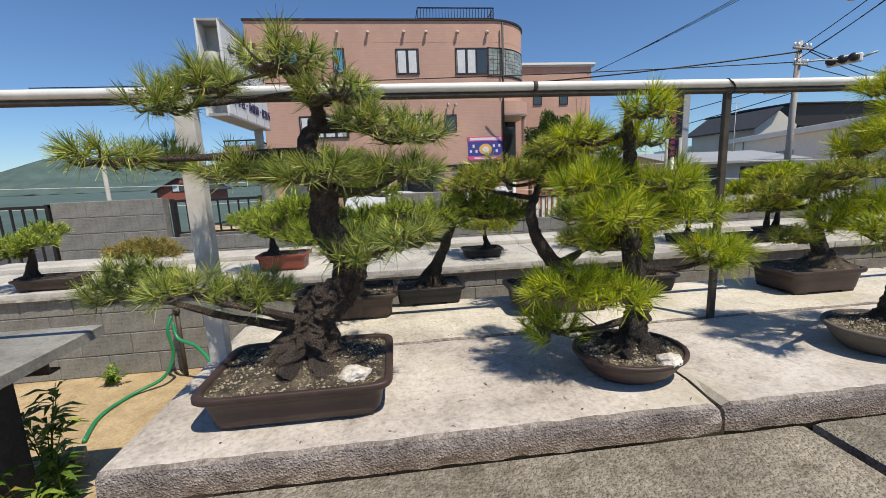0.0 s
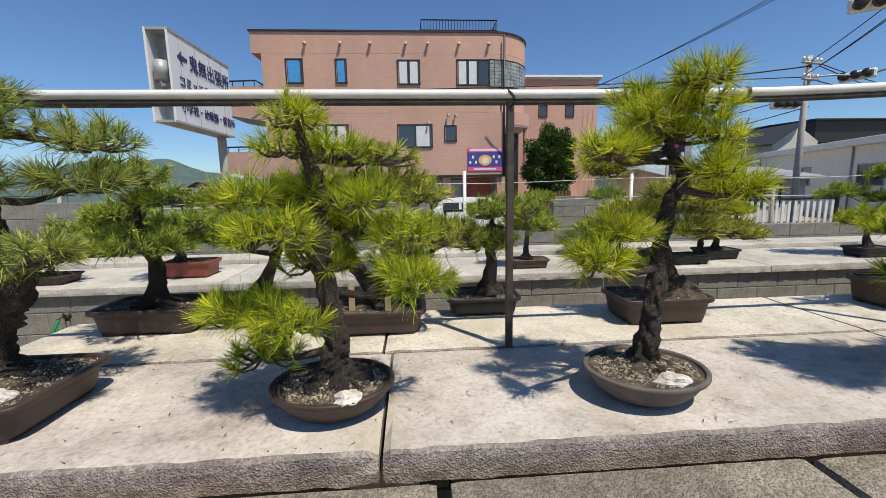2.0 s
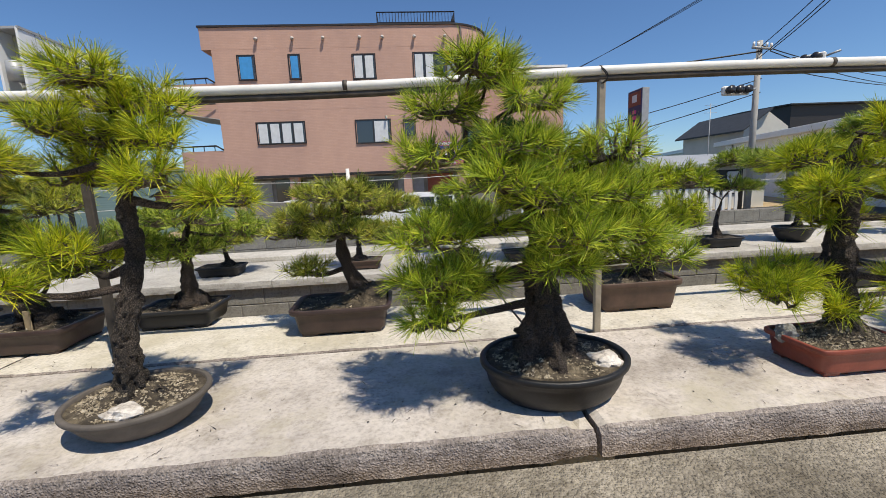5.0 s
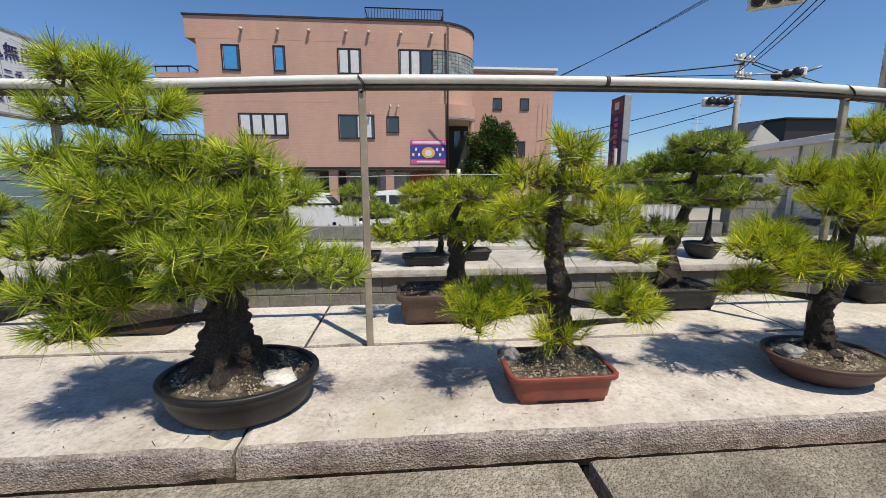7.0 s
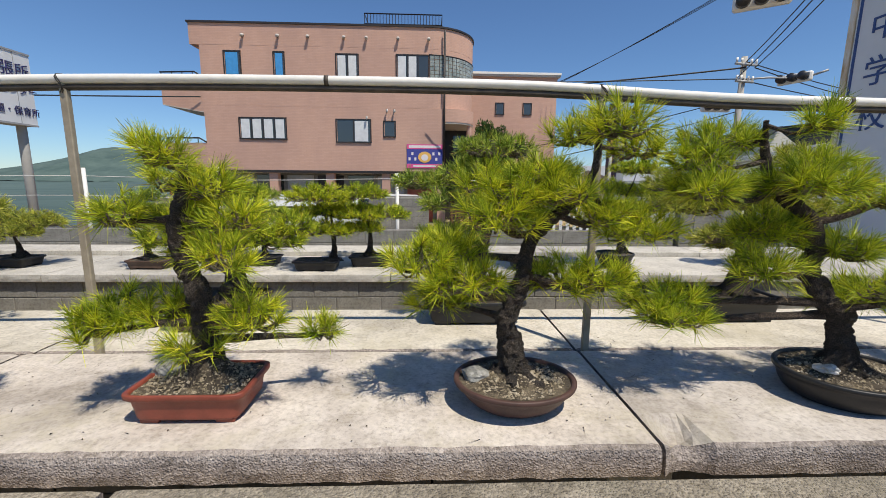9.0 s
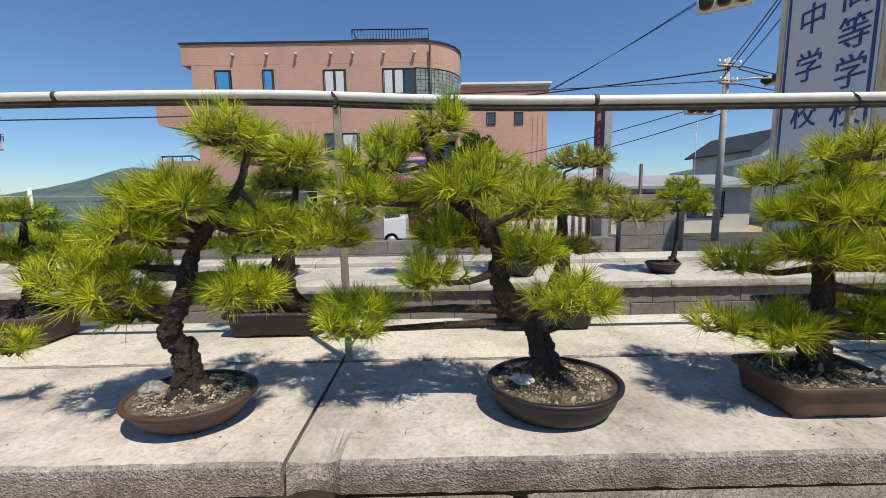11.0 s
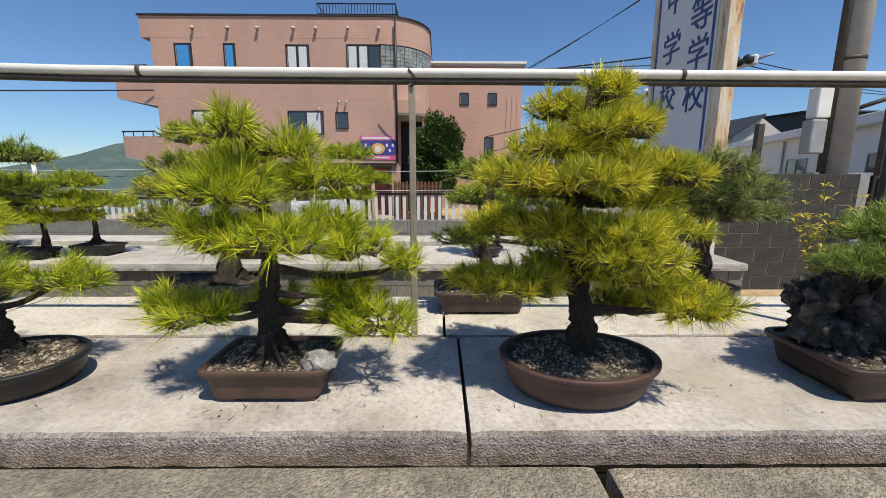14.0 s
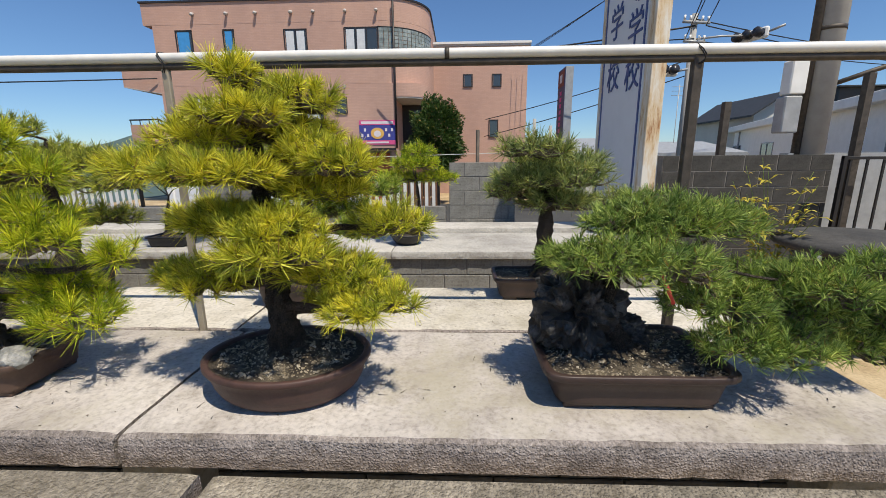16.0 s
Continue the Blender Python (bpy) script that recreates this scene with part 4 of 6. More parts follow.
# ---- other far things ----
def hill(name, label, x, y, w, h, d, seed):
    n, m = 60, 8
    v, f = [], []
    for j in range(m + 1):
        for i in range(n + 1):
            u, t = i / n * 2 - 1, j / m
            z = h * math.exp(-(u * 1.9) ** 2) * math.sin(t * math.pi / 2) * (1 + 0.25 * noise.noise(Vector((u * 5 + seed, t * 2, 0)))) + 1.2 * noise.noise(Vector((u * 40, t * 9, seed)))
            v.append((x + u * w, y + t * d, max(z, -1) if abs(u) < 1 else -1))
    for j in range(m):
        for i in range(n):
            a = j * (n + 1) + i
            f.append((a, a + 1, a + n + 2, a + n + 1))
    tagged(mesh_part(name, v, f, "hazy_woods", smooth=True), label, "hill", kind="structure")


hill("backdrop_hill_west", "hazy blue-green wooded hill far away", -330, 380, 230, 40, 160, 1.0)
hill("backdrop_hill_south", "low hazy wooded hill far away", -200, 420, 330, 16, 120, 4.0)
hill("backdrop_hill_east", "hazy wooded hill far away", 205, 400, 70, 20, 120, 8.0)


def house(name, label, x, y, w, d, wall_h, rise, wall, roof, along="x", rz=0, openings=()):
    h = thing(name, (x, y, 0), label, "house", rz=rz)
    o = 0.5
    if along == "x":
        v = [(0, 0, STREET), (w, 0, STREET), (w, d, STREET), (0, d, STREET), (0, 0, wall_h), (w, 0, wall_h), (w, d, wall_h), (0, d, wall_h), (0, d / 2, wall_h + rise), (w, d / 2, wall_h + rise)]
        f = [(0, 1, 5, 4), (1, 2, 6, 9, 5), (2, 3, 7, 6), (3, 0, 4, 8, 7)]
        e = [(-o, -o, wall_h - rise * 2 * o / d), (w + o, -o, wall_h - rise * 2 * o / d), (w + o, d / 2, wall_h + rise), (-o, d / 2, wall_h + rise), (-o, d + o, wall_h - rise * 2 * o / d), (w + o, d + o, wall_h - rise * 2 * o / d)]
    else:
        v = [(0, 0, STREET), (w, 0, STREET), (w, d, STREET), (0, d, STREET), (0, 0, wall_h), (w, 0, wall_h), (w, d, wall_h), (0, d, wall_h), (w / 2, 0, wall_h + rise), (w / 2, d, wall_h + rise)]
        f = [(0, 1, 5, 8, 4), (1, 2, 6, 5), (2, 3, 7, 9, 6), (3, 0, 4, 7)]
        e = [(-o, -o, wall_h - rise * 2 * o / w), (-o, d + o, wall_h - rise * 2 * o / w), (w / 2, d + o, wall_h + rise), (w / 2, -o, wall_h + rise), (w + o, d + o, wall_h - rise * 2 * o / w), (w + o, -o, wall_h - rise * 2 * o / w)]
    mesh_part("wall", v, f, wall, h)
    up = [(a, b, c + 0.14) for a, b, c in e]
    mesh_part("roof", [(a, b, c + 0.01) for a, b, c in e] + up,
              [(0, 3, 2, 1), (3, 4, 5, 2), (6, 7, 8, 9), (9, 8, 11, 10), (0, 1, 7, 6), (4, 10, 11, 5), (1, 2, 8, 7), (2, 5, 11, 8), (0, 6, 9, 3), (3, 9, 10, 4)], roof, h)
    for x0, x1, z0, z1 in openings:
        window(h, x0, x1, z0, z1, 0.0, 2, "curtain", 0.4)
    return h


house("tiled_roof_house", "white house with dark tiled gable roof", 29.3, 31.0, 3.7, 7, 4.55, 1.25, "wall_cream", "roof_tile", "y", 0, ((1.2, 2.4, 2.9, 3.9),))
house("dark_roof_shed", "distant block with flat dark roof across the street", 45, 43, 30, 12, 7.9, 0.15, "trim_and_shade_dark", "roof_tile", "x", 0)
house("street_shop", "low shop with brown shutters and pale eaves", 14.2, 19.5, 6.5, 6, 1.7, 0.5, "wall_cream", "grey_paint", "x", 0, ((1, 2.4, 0.5, 1.4), (3.6, 5.2, 0.3, 1.4)))
house("grey_roof_house", "low house with grey tiled roof", 11.5, 36, 12, 8, 2.2, 1.0, "wall_cream", "grey_paint", "x", 0)


def warehouse():
    """A long hall whose side runs away from the street, with a broad white eaves board."""
    w = thing("white_warehouse", (21.6, 11.0, STREET), "long white warehouse with broad pale eaves board and dark upper roof", "warehouse", rz=-19.5)
    part("wall", box(0, 9, 0, 46, 0, 3.75), "white_paint", w)
    part("eaves_board", box(-0.45, 9.4, -0.4, 46.4, 3.751, 4.12, 0.02), "white_paint", w)
    v = [(-0.35, -0.3, 4.121), (9.3, -0.3, 4.121), (9.3, 46.3, 4.121), (-0.35, 46.3, 4.121), (4.5, -0.3, 4.75), (4.5, 46.3, 4.75)]
    mesh_part("roof", v, [(0, 4, 5, 3), (1, 2, 5, 4), (0, 1, 4), (2, 3, 5), (0, 3, 2, 1)], "roof_tile", w)
    for k in range(7):
        y = 2.5 + k * 6.2
        win = new("window")
        win.parent = w
        part("pane", box(-0.012, -0.002, y, y + 1.9, 1.7, 2.75), "window_glass", win)
        for z in (1.64, 2.75):
            part("frame", box(-0.04, -0.001, y - 0.06, y + 1.96, z, z + 0.06), "grey_paint", win)
        for q in (y - 0.06, y + 0.93, y + 1.9):
            part("frame", box(-0.04, -0.001, q, q + 0.06, 1.70, 2.75), "grey_paint", win)
    for k in range(5):
        tube("downpipe", [(-0.06, 0.6 + k * 10.5, 0), (-0.06, 0.6 + k * 10.5, 3.74)], 0.05, "grey_paint", w, 8)


warehouse()
house("red_brick_house", "small red brick gabled house far off", -31.5, 60, 6.0, 8, 1.2, 1.5, "brick_red", "roof_tile", "y", 0, ((2, 4, 1, 2),))


def tower_sign():
    s = thing("shop_tower_sign", (12.85, 17.3, STREET), "tall narrow shop sign with navy face and grey edge", "sign")
    part("side", box(0, 0.3, 0, 1.08, 0.015, 5.42, 0.01), "grey_paint", s)
    part("face", box(-0.02, -0.001, 0.02, 1.06, 2.35, 5.40), "sign_navy", s, "dark navy printed face")
    part("face_trim", box(-0.03, -0.021, 0.08, 1.0, 4.75, 5.32), "brick_red", s)
    part("emblem", box(-0.036, -0.031, 0.36, 0.72, 4.9, 5.2), "banner_white", s)
    for k in range(9):
        part("print_bar", box(-0.03, -0.021, 0.40, 0.68, 2.55 + k * 0.235, 2.70 + k * 0.235), "banner_pink", s)


tower_sign()


def utility_pole(at, h, r, label, arms=()):
    p = thing("utility_pole", at, label, "pole", "utility poles")
    tube("pole_shaft", [(0, 0, 0), (0, 0, h)], [r, r * 0.75], "concrete_pole", p, 14)
    for z, w, a in arms:
        d = Vector((math.cos(a), math.sin(a), 0))
        tube("cross_arm", [d * -w + Vector((0, -r, z)), d * w + Vector((0, -r, z))], 0.05, "grey_paint", p, 6)
        for t in (-0.9, -0.45, 0.45, 0.9):
            tube("insulator", [d * w * t + Vector((0, -r, z + 0.05)), d * w * t + Vector((0, -r, z + 0.2))], 0.04, "white_paint", p, 8)
    return p


utility_pole((16.8, 16.1, STREET), 6.75, 0.13, "grey concrete utility pole with wires across the street", ((6.45, 0.5, 0.2), (5.85, 0.4, 0.2)))
tube("signal_arm", [(0, 0, 5.95), (0.9, -0.15, 6.0), (1.75, -0.3, 5.95)], 0.035, "grey_paint", bpy.data.objects["utility_pole"], 8)
p_ = utility_pole((13.5, 6.45, 0), 9.4, 0.175, "thick concrete utility pole with service boxes by the dark wall", ((8.0, 0.9, 0.4),))
tube("cable_riser", [(-0.19, -0.02, 0.3), (-0.19, -0.02, 9)], 0.05, "steel_dark", p_, 8)
part("service_box", box(-0.47, -0.26, -0.12, 0.06, 2.34, 2.76, 0.015), "white_paint", p_, "white meter box")
part("service_box", box(-0.50, -0.28, -0.12, 0.06, 1.86, 2.32, 0.015), "grey_paint", p_, "grey switch box")
for z_ in (2.0, 3.1, 4.2):
    tube("pole_band", [(0, 0, z_), (0, 0, z_ + 0.05)], 0.165, "steel_dark", p_, 14)
tube("bracket_arm", [(0.1, 0, 2.45), (0.5, -0.1, 2.6), (0.95, -0.2, 2.75)], 0.03, "steel_dark", p_, 6)
part("transformer_box", box(0.85, 1.25, -0.4, 0.0, 2.75, 3.2, 0.02), "grey_paint", p_)
for x_, y_, h_ in ((12.25, 6.3, 2.25), (13.6, 5.9, 2.5)):
    q_ = thing("yard_post", (x_, y_, 0), "dark square steel yard post", "post", "yard posts")
    part("post_shaft", box(-0.04, 0.04, -0.04, 0.04, 0, h_), "steel_dark", q_)
for x_, h_ in ((11.6, 3.0), (12.2, 2.75)):
    q_ = thing("roadside_post", (x_, 16.5, 0), "short grey roadside post", "post", "roadside posts")
    tube("post_shaft", [(0, 0, STREET), (0, 0, h_)], 0.06, "concrete_pole", q_, 8)
q_ = thing("roof_antenna", (19.5, 22, 0), "thin aerial mast above the shop", "antenna")
tube("mast", [(0, 0, STREET), (0, 0, 5.0)], 0.02, "grey_paint", q_, 6)
for z_ in (4.5, 4.7, 4.9):
    tube("element", [(-0.35, 0, z_), (0.35, 0, z_)], 0.012, "grey_paint", q_, 5)


def cable(a, b, sag, r=0.018, name="overhead_cable"):
    a, b = Vector(a), Vector(b)
    c = thing(name, a, "dark overhead power cable", "cable", "overhead cables")
    tube("cable", [(b - a) * t - Vector((0, 0, 4 * sag * t * (1 - t))) for t in [k / 16 for k in range(17)]], r, "cable", c, 5)


P1 = (16.8, 16.0)
for dz_, ex_ in ((6.1, 0.0), (5.9, 0.35), (5.5, -0.3)):
    cable((P1[0] + ex_, P1[1], dz_), (13.15 + ex_, 5.9, dz_ + 2.2), 0.25, 0.016)
    cable((P1[0] + ex_, P1[1], dz_), (45, 30 + ex_ * 3, dz_ + 1.5), 0.5, 0.02)
cable((P1[0], P1[1], 5.9), (5.5, 19.9, 5.62), 0.1, 0.03)
cable((P1[0], P1[1], 5.5), (-14, 19.6, 5.75), 0.15, 0.02)
cable((16.9, 16.0, 4.9), (10, 19.8, 3.3), 0.1, 0.018)
cable((16.9, 16.0, 4.4), (10, 20.5, 2.6), 0.1, 0.018)
for k_ in range(3):
    cable((12.2 + k_ * 0.3, 25, 7.2 + k_ * 0.1), (24 + k_ * 0.4, 9, 13.5 + k_ * 0.5), 0.6, 0.014)
cable((-40, 15, 4.9), (-5.4, 20.5, 5.4), 0.25, 0.03)


def signal(at, label, lit, rz=0, arm=1.4):
    s = thing("traffic_signal", at, label, "traffic light", "traffic signals", rz=rz)
    part("housing", box(-0.55, 0.55, 0.0, 0.18, -0.17, 0.17, 0.05), "white_paint", s)
    for k, m in enumerate(("lamp_green" if lit == "g" else "lamp_dark", "lamp_dark", "lamp_red" if lit == "r" else "lamp_dark")):
        x = -0.35 + k * 0.35
        lens = new("lens")
        lens.parent = s
        tube("lens_glass", [(x, -0.01, 0), (x, 0.0, 0)], 0.13, m, lens, 16)
        tube("hood", [(x, -0.2, 0.03), (x, 0.0, 0.0)], 0.145, "lamp_dark", lens, 16)
    tube("support_arm", [(0.5, 0.12, 0.0), (arm, 0.3, 0.12)], 0.04, "grey_paint", s, 8)


signal((15.75, 15.8, 4.45), "white traffic signal with red lens on a pole arm", "r", 0, 1.1)
signal((18.5, 15.8, 5.5), "white traffic signal seen obliquely above the street", "", -70, 0.9)
signal((12.6, 10.2, 5.75), "traffic signal with green lens high over the street", "g", -35, 2.2)


def kei_van(at, rz, label, mat="car_white"):
    c = thing("small_van", at, label, "van", "parked vehicles", rz=rz)
    prof = [(-1.65, 0.35), (-1.68, 0.8), (-1.55, 0.95), (-1.15, 1.05), (-0.72, 1.50), (0.2, 1.57), (1.45, 1.53), (1.66, 1.1), (1.68, 0.35)]
    n = len(prof)
    v = [(x, -0.7 + (0.08 if z > 1.2 else 0), z) for x, z in prof] + [(x, 0.7 - (0.08 if z > 1.2 else 0), z) for x, z in prof]
    f = [tuple(range(n)), tuple(range(2 * n - 1, n - 1, -1))] + [(i, n + i, n + (i + 1) % n, (i + 1) % n) for i in range(n)]
    mesh_part("body", v, f, mat, c)
    for x0, x1 in ((-0.72, -0.1), (0.0, 0.75), (0.85, 1.45)):
        part("side_window", box(x0, x1, -0.69, -0.655, 1.02, 1.4, 0.02), "window_glass", c)
    w = mesh_part("windscreen", [(-1.13, -0.6, 1.1), (-1.13, 0.6, 1.1), (-0.8, 0.55, 1.45), (-0.8, -0.55, 1.45), (-1.1, -0.6, 1.09), (-1.1, 0.6, 1.09), (-0.77, 0.55, 1.44), (-0.77, -0.55, 1.44)],
                  [(0, 1, 2, 3), (7, 6, 5, 4), (0, 4, 5, 1), (1, 5, 6, 2), (2, 6, 7, 3), (3, 7, 4, 0)], "window_glass", c)
    for x in (-1.1, 1.1):
        for y in (-0.62, 0.62):
            wheel = new("wheel")
            wheel.parent = c
            tube("tyre", [(x, y - 0.08, 0.28), (x, y + 0.08, 0.28)], 0.28, "tyre", wheel, 20)
            tube("rim", [(x, y - 0.09, 0.28), (x, y + 0.09, 0.28)], 0.17, "grey_paint", wheel, 16)
    for y in (-0.5, 0.5):
        part("headlight", box(-1.7, -1.64, y - 0.13, y + 0.13, 0.72, 0.9, 0.01), "window_glass", c)


kei_van((0.3, 15.2, STREET + 0.015), 180, "white boxy van parked across the street")
kei_van((3.2, 16.6, STREET + 0.015), 0, "white small van parked behind the street wall")


# ---- bonsai ----
#        tufts per m2 of pad, needles, length, width
GRADE = {1: (780, 52, 0.062, 0.0021), 2: (1900, 30, 0.036, 0.0024), 3: (620, 36, 0.054, 0.0032), 4: (560, 30, 0.062, 0.0046)}
count_ = [0]


def needle_tufts(rg, centers, axes, needles, length, width):
    """Corner points of slim pine needles that burst from each shoot, four to a needle."""
    n = len(centers)
    c = np.repeat(centers, needles, 0)
    a = np.repeat(axes, needles, 0)
    d = rg.normal(size=(n * needles, 3))
    d -= (d * a).sum(1)[:, None] * a
    d /= np.linalg.norm(d, axis=1)[:, None] + 1e-9
    old = rg.uniform(0, 1, n * needles) < 0.3
    spread = np.radians(np.where(old, rg.uniform(55, 100, n * needles), rg.uniform(4, 58, n * needles)))[:, None]
    w = a * np.cos(spread) + d * np.sin(spread)
    size = np.repeat(rg.uniform(0.7, 1.2, n), needles)
    ln = (length * size * rg.uniform(0.78, 1.06, n * needles))[:, None]
    start = c + a * (np.where(old, rg.uniform(-0.45, -0.1, n * needles), rg.uniform(-0.12, 0.2, n * needles)) * length)[:, None]
    side = np.cross(w, rg.normal(size=(n * needles, 3)))
    side /= np.linalg.norm(side, axis=1)[:, None] + 1e-9
    tip = start + w * ln
    tip[:, 2] -= ln[:, 0] * 0.16 * np.abs(np.sin(spread[:, 0]))
    return np.stack([start - side * width * .5, start + side * width * .5, tip + side * width * .16, tip - side * width * .16], 1).reshape(-1, 3)


def blade_mesh(name, pts, mat, parent):
    """A mesh of loose four-cornered blades."""
    n = len(pts) // 4
    me = bpy.data.meshes.new(name)
    me.vertices.add(4 * n)
    me.vertices.foreach_set("co", np.asarray(pts, dtype=np.float32).ravel())
    me.loops.add(4 * n)
    me.loops.foreach_set("vertex_index", np.arange(4 * n, dtype=np.int32))
    me.polygons.add(n)
    me.polygons.foreach_set("loop_start", np.arange(0, 4 * n, 4, dtype=np.int32))
    me.update(calc_edges=True)
    me.materials.append(MATS[mat])
    ob = new(name, me)
    ob.parent = parent
    return ob


def vessel(spec, parent):
    kind, w, d, h, mat = spec
    if kind == "oval":
        prof = [(0.50, 0.010), (0.55, 0.0), (0.61, h * 0.05), (0.72, h * 0.2), (0.82, h * 0.42), (0.90, h * 0.66), (0.945, h * 0.81), (0.99, h * 0.845), (1.0, h * 0.88), (1.0, h * 0.97), (0.985, h), (0.93, h), (0.915, h * 0.97), (0.90, h * 0.72)]
        if w > 0.42:
            prof = [(share + (0.16 * (1 - z / (h * 0.8)) if z < h * 0.8 else 0), z) for share, z in prof]
        v, f = ring_solid(prof, w / 2, d / 2, 56)
    else:
        prof = [(0.81, 0.014), (0.84, 0.014), (0.85, h * 0.17), (0.86, h * 0.19), (0.86, h * 0.23), (0.885, h * 0.5), (0.915, h * 0.78), (0.98, h * 0.815), (1.0, h * 0.86), (1.0, h * 0.98), (0.99, h), (0.93, h), (0.915, h * 0.97), (0.90, h * 0.74)]
        v, f = ring_solid(prof, w / 2, d / 2, 64, 9.0)
    pot = mesh_part("pot", v, f, mat, parent, "", True)
    pot.data.polygons.foreach_set("use_smooth", [len(p.vertices) == 4 for p in pot.data.polygons])
    if kind == "rect":
        for sx in (-1, 1):
            for sy in (-1, 1):
                x, y = sx * w * 0.31, sy * d * 0.31
                part("foot", box(x - w * 0.08, x + w * 0.08, y - d * 0.08, y + d * 0.08, 0, 0.0155, 0.003), mat, pot)
    return kind, w, d, h


def bonsai(label, at, pot_spec, r0, needle, grade, trunk, pads, mound=0.02, wide=0.17):
    count_[0] += 1
    rg = np.random.default_rng(100 + count_[0])
    group = {1: "front row of bonsai", 2: "front row of bonsai", 3: "second row of bonsai", 4: "terrace bonsai"}[grade]
    t = thing("pine_bonsai", at, label, "bonsai", group)
    kind, w, d, h = vessel(pot_spec, t)
    # soil mound
    n, m = 36, 10
    v, f = [(0, 0, 0)], []
    tx = trunk[0][0]
    top = trunk[0][2]
    for j in range(1, m + 1):
        for i in range(n):
            a = 2 * math.pi * i / n
            c, s = math.cos(a), math.sin(a)
            if kind == "rect":
                e = 2 / 9.0
                c, s = math.copysign(abs(c) ** e, c), math.copysign(abs(s) ** e, s)
            x, y = c * w / 2 * 0.915 * j / m, s * d / 2 * 0.915 * j / m
            q = math.exp(-(((x - tx) / (w * wide)) ** 2 + (y / (d * wide * 1.15)) ** 2))
            z = h * 0.9 + mound * q * (1 + 0.25 * noise.noise(Vector((x * 45, y * 45, 5.0)))) + 0.007 * noise.noise(Vector((x * 30, y * 30, count_[0] * 3.0)))
            v.append((x, y, z))
    v[0] = (0, 0, h * 0.9 + mound * 0.8 * math.exp(-(tx / (w * wide)) ** 2))
    for i in range(n):
        f.append((0, 1 + i, 1 + (i + 1) % n))
    for j in range(m - 1):
        for i in range(n):
            a, b = 1 + j * n + i, 1 + j * n + (i + 1) % n
            f.append((a, a + n, b + n, b))
    mesh_part("soil", v, f, "soil", t, "", True)
    if grade <= 3:
        # grit and litter on the soil
        k = 1500 if grade <= 2 else 260
        ang, rr = rg.uniform(0, 6.283, k), np.sqrt(rg.uniform(0, 1, k)) * 0.82
        px, py = np.cos(ang) * rr * w / 2, np.sin(ang) * rr * d / 2
        if kind == "rect":
            px, py = rg.uniform(-.44, .44, k) * w, rg.uniform(-.43, .43, k) * d
        pz = h * 0.905 + mound * np.exp(-(((px - tx) / (w * wide)) ** 2 + (py / (d * wide * 1.15)) ** 2))
        gv, gf = [], []
        for x, y, z in zip(px, py, pz):
            s = rg.uniform(0.0016, 0.0040) if rg.uniform() < 0.85 else rg.uniform(0.004, 0.0075)
            b = len(gv)
            o = rg.uniform(-.4, .4, (6, 3)) * s
            gv += [tuple(np.array((x, y, z)) + np.array(q) * s + oo) for q, oo in zip(((1, 0, 0), (-1, 0, 0), (0, 1, 0), (0, -1, 0), (0, 0, .8), (0, 0, -.8)), o)]
            gf += [(b, b + 2, b + 4), (b + 2, b + 1, b + 4), (b + 1, b + 3, b + 4), (b + 3, b, b + 4), (b + 2, b, b + 5), (b + 1, b + 2, b + 5), (b + 3, b + 1, b + 5), (b, b + 3, b + 5)]
        tagged(mesh_part("grit", gv, gf, "grit", t), kind="stuff")
    # trunk with root flare
    pts = [Vector(p) for p in trunk]
    pts[0].z = min(pts[0].z, h * 0.92 + 0.02)
    for k in range(1, len(pts)):
        pts[k].y += 0.02 * math.sin(k * 2.1 + count_[0])
    base = [Vector((pts[0].x, pts[0].y, h * 0.82))] + pts
    path = spline(base, 18 if grade <= 2 else 8)
    L = len(path)
    radii = []
    for k in range(L):
        s = k / (L - 1)
        rise = max(0.0, path[k].z - h * 0.9)
        flare = 1 + 1.15 * math.exp(-rise / (r0 * 0.75))
        radii.append(max(0.006, r0 * 0.72 * (1 - s) ** 0.72 * flare + 0.004))
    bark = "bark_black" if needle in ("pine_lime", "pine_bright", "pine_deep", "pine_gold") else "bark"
    sides = 36 if grade <= 2 else 16
    tv, tf = tube_data(path, radii, sides, True, 0.0)
    # buttress roots below, plates and cracks of bark all the way up
    for j in range(L):
        rise = max(0.0, path[j].z - h * 0.9)
        lobe = 0.38 * math.exp(-rise / (r0 * 1.6))
        for i in range(sides):
            p = Vector(tv[j * sides + i])
            o = p - path[j]
            a = 2 * math.pi * i / sides
            g = p * 34 + Vector((count_[0] * 3.1, 0, 0))
            g.z *= 0.55
            crack = abs(noise.noise(g)) * 2.2
            k = 1 + lobe * math.sin(a * 6 + count_[0] + 5 * rise / r0 * 0.2) + 0.62 * (min(crack, 0.55) - 0.28) + 0.3 * noise.noise(p * 13) + 0.26 * noise.noise(p * 75)
            if path[j].z < h + 0.03 and o.length * k > d * 0.36:
                k = d * 0.36 / o.length
            tv[j * sides + i] = path[j] + o * k
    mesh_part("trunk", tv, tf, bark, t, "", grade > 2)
    if grade <= 3:
        for k in range(9):
            a = k * 0.7 + rg.uniform(-.3, .3)
            dx, dy = math.cos(a), math.sin(a) * 0.8
            rr = min(r0 * rg.uniform(1.6, 2.6), d * 0.40)
            p0 = path[2]
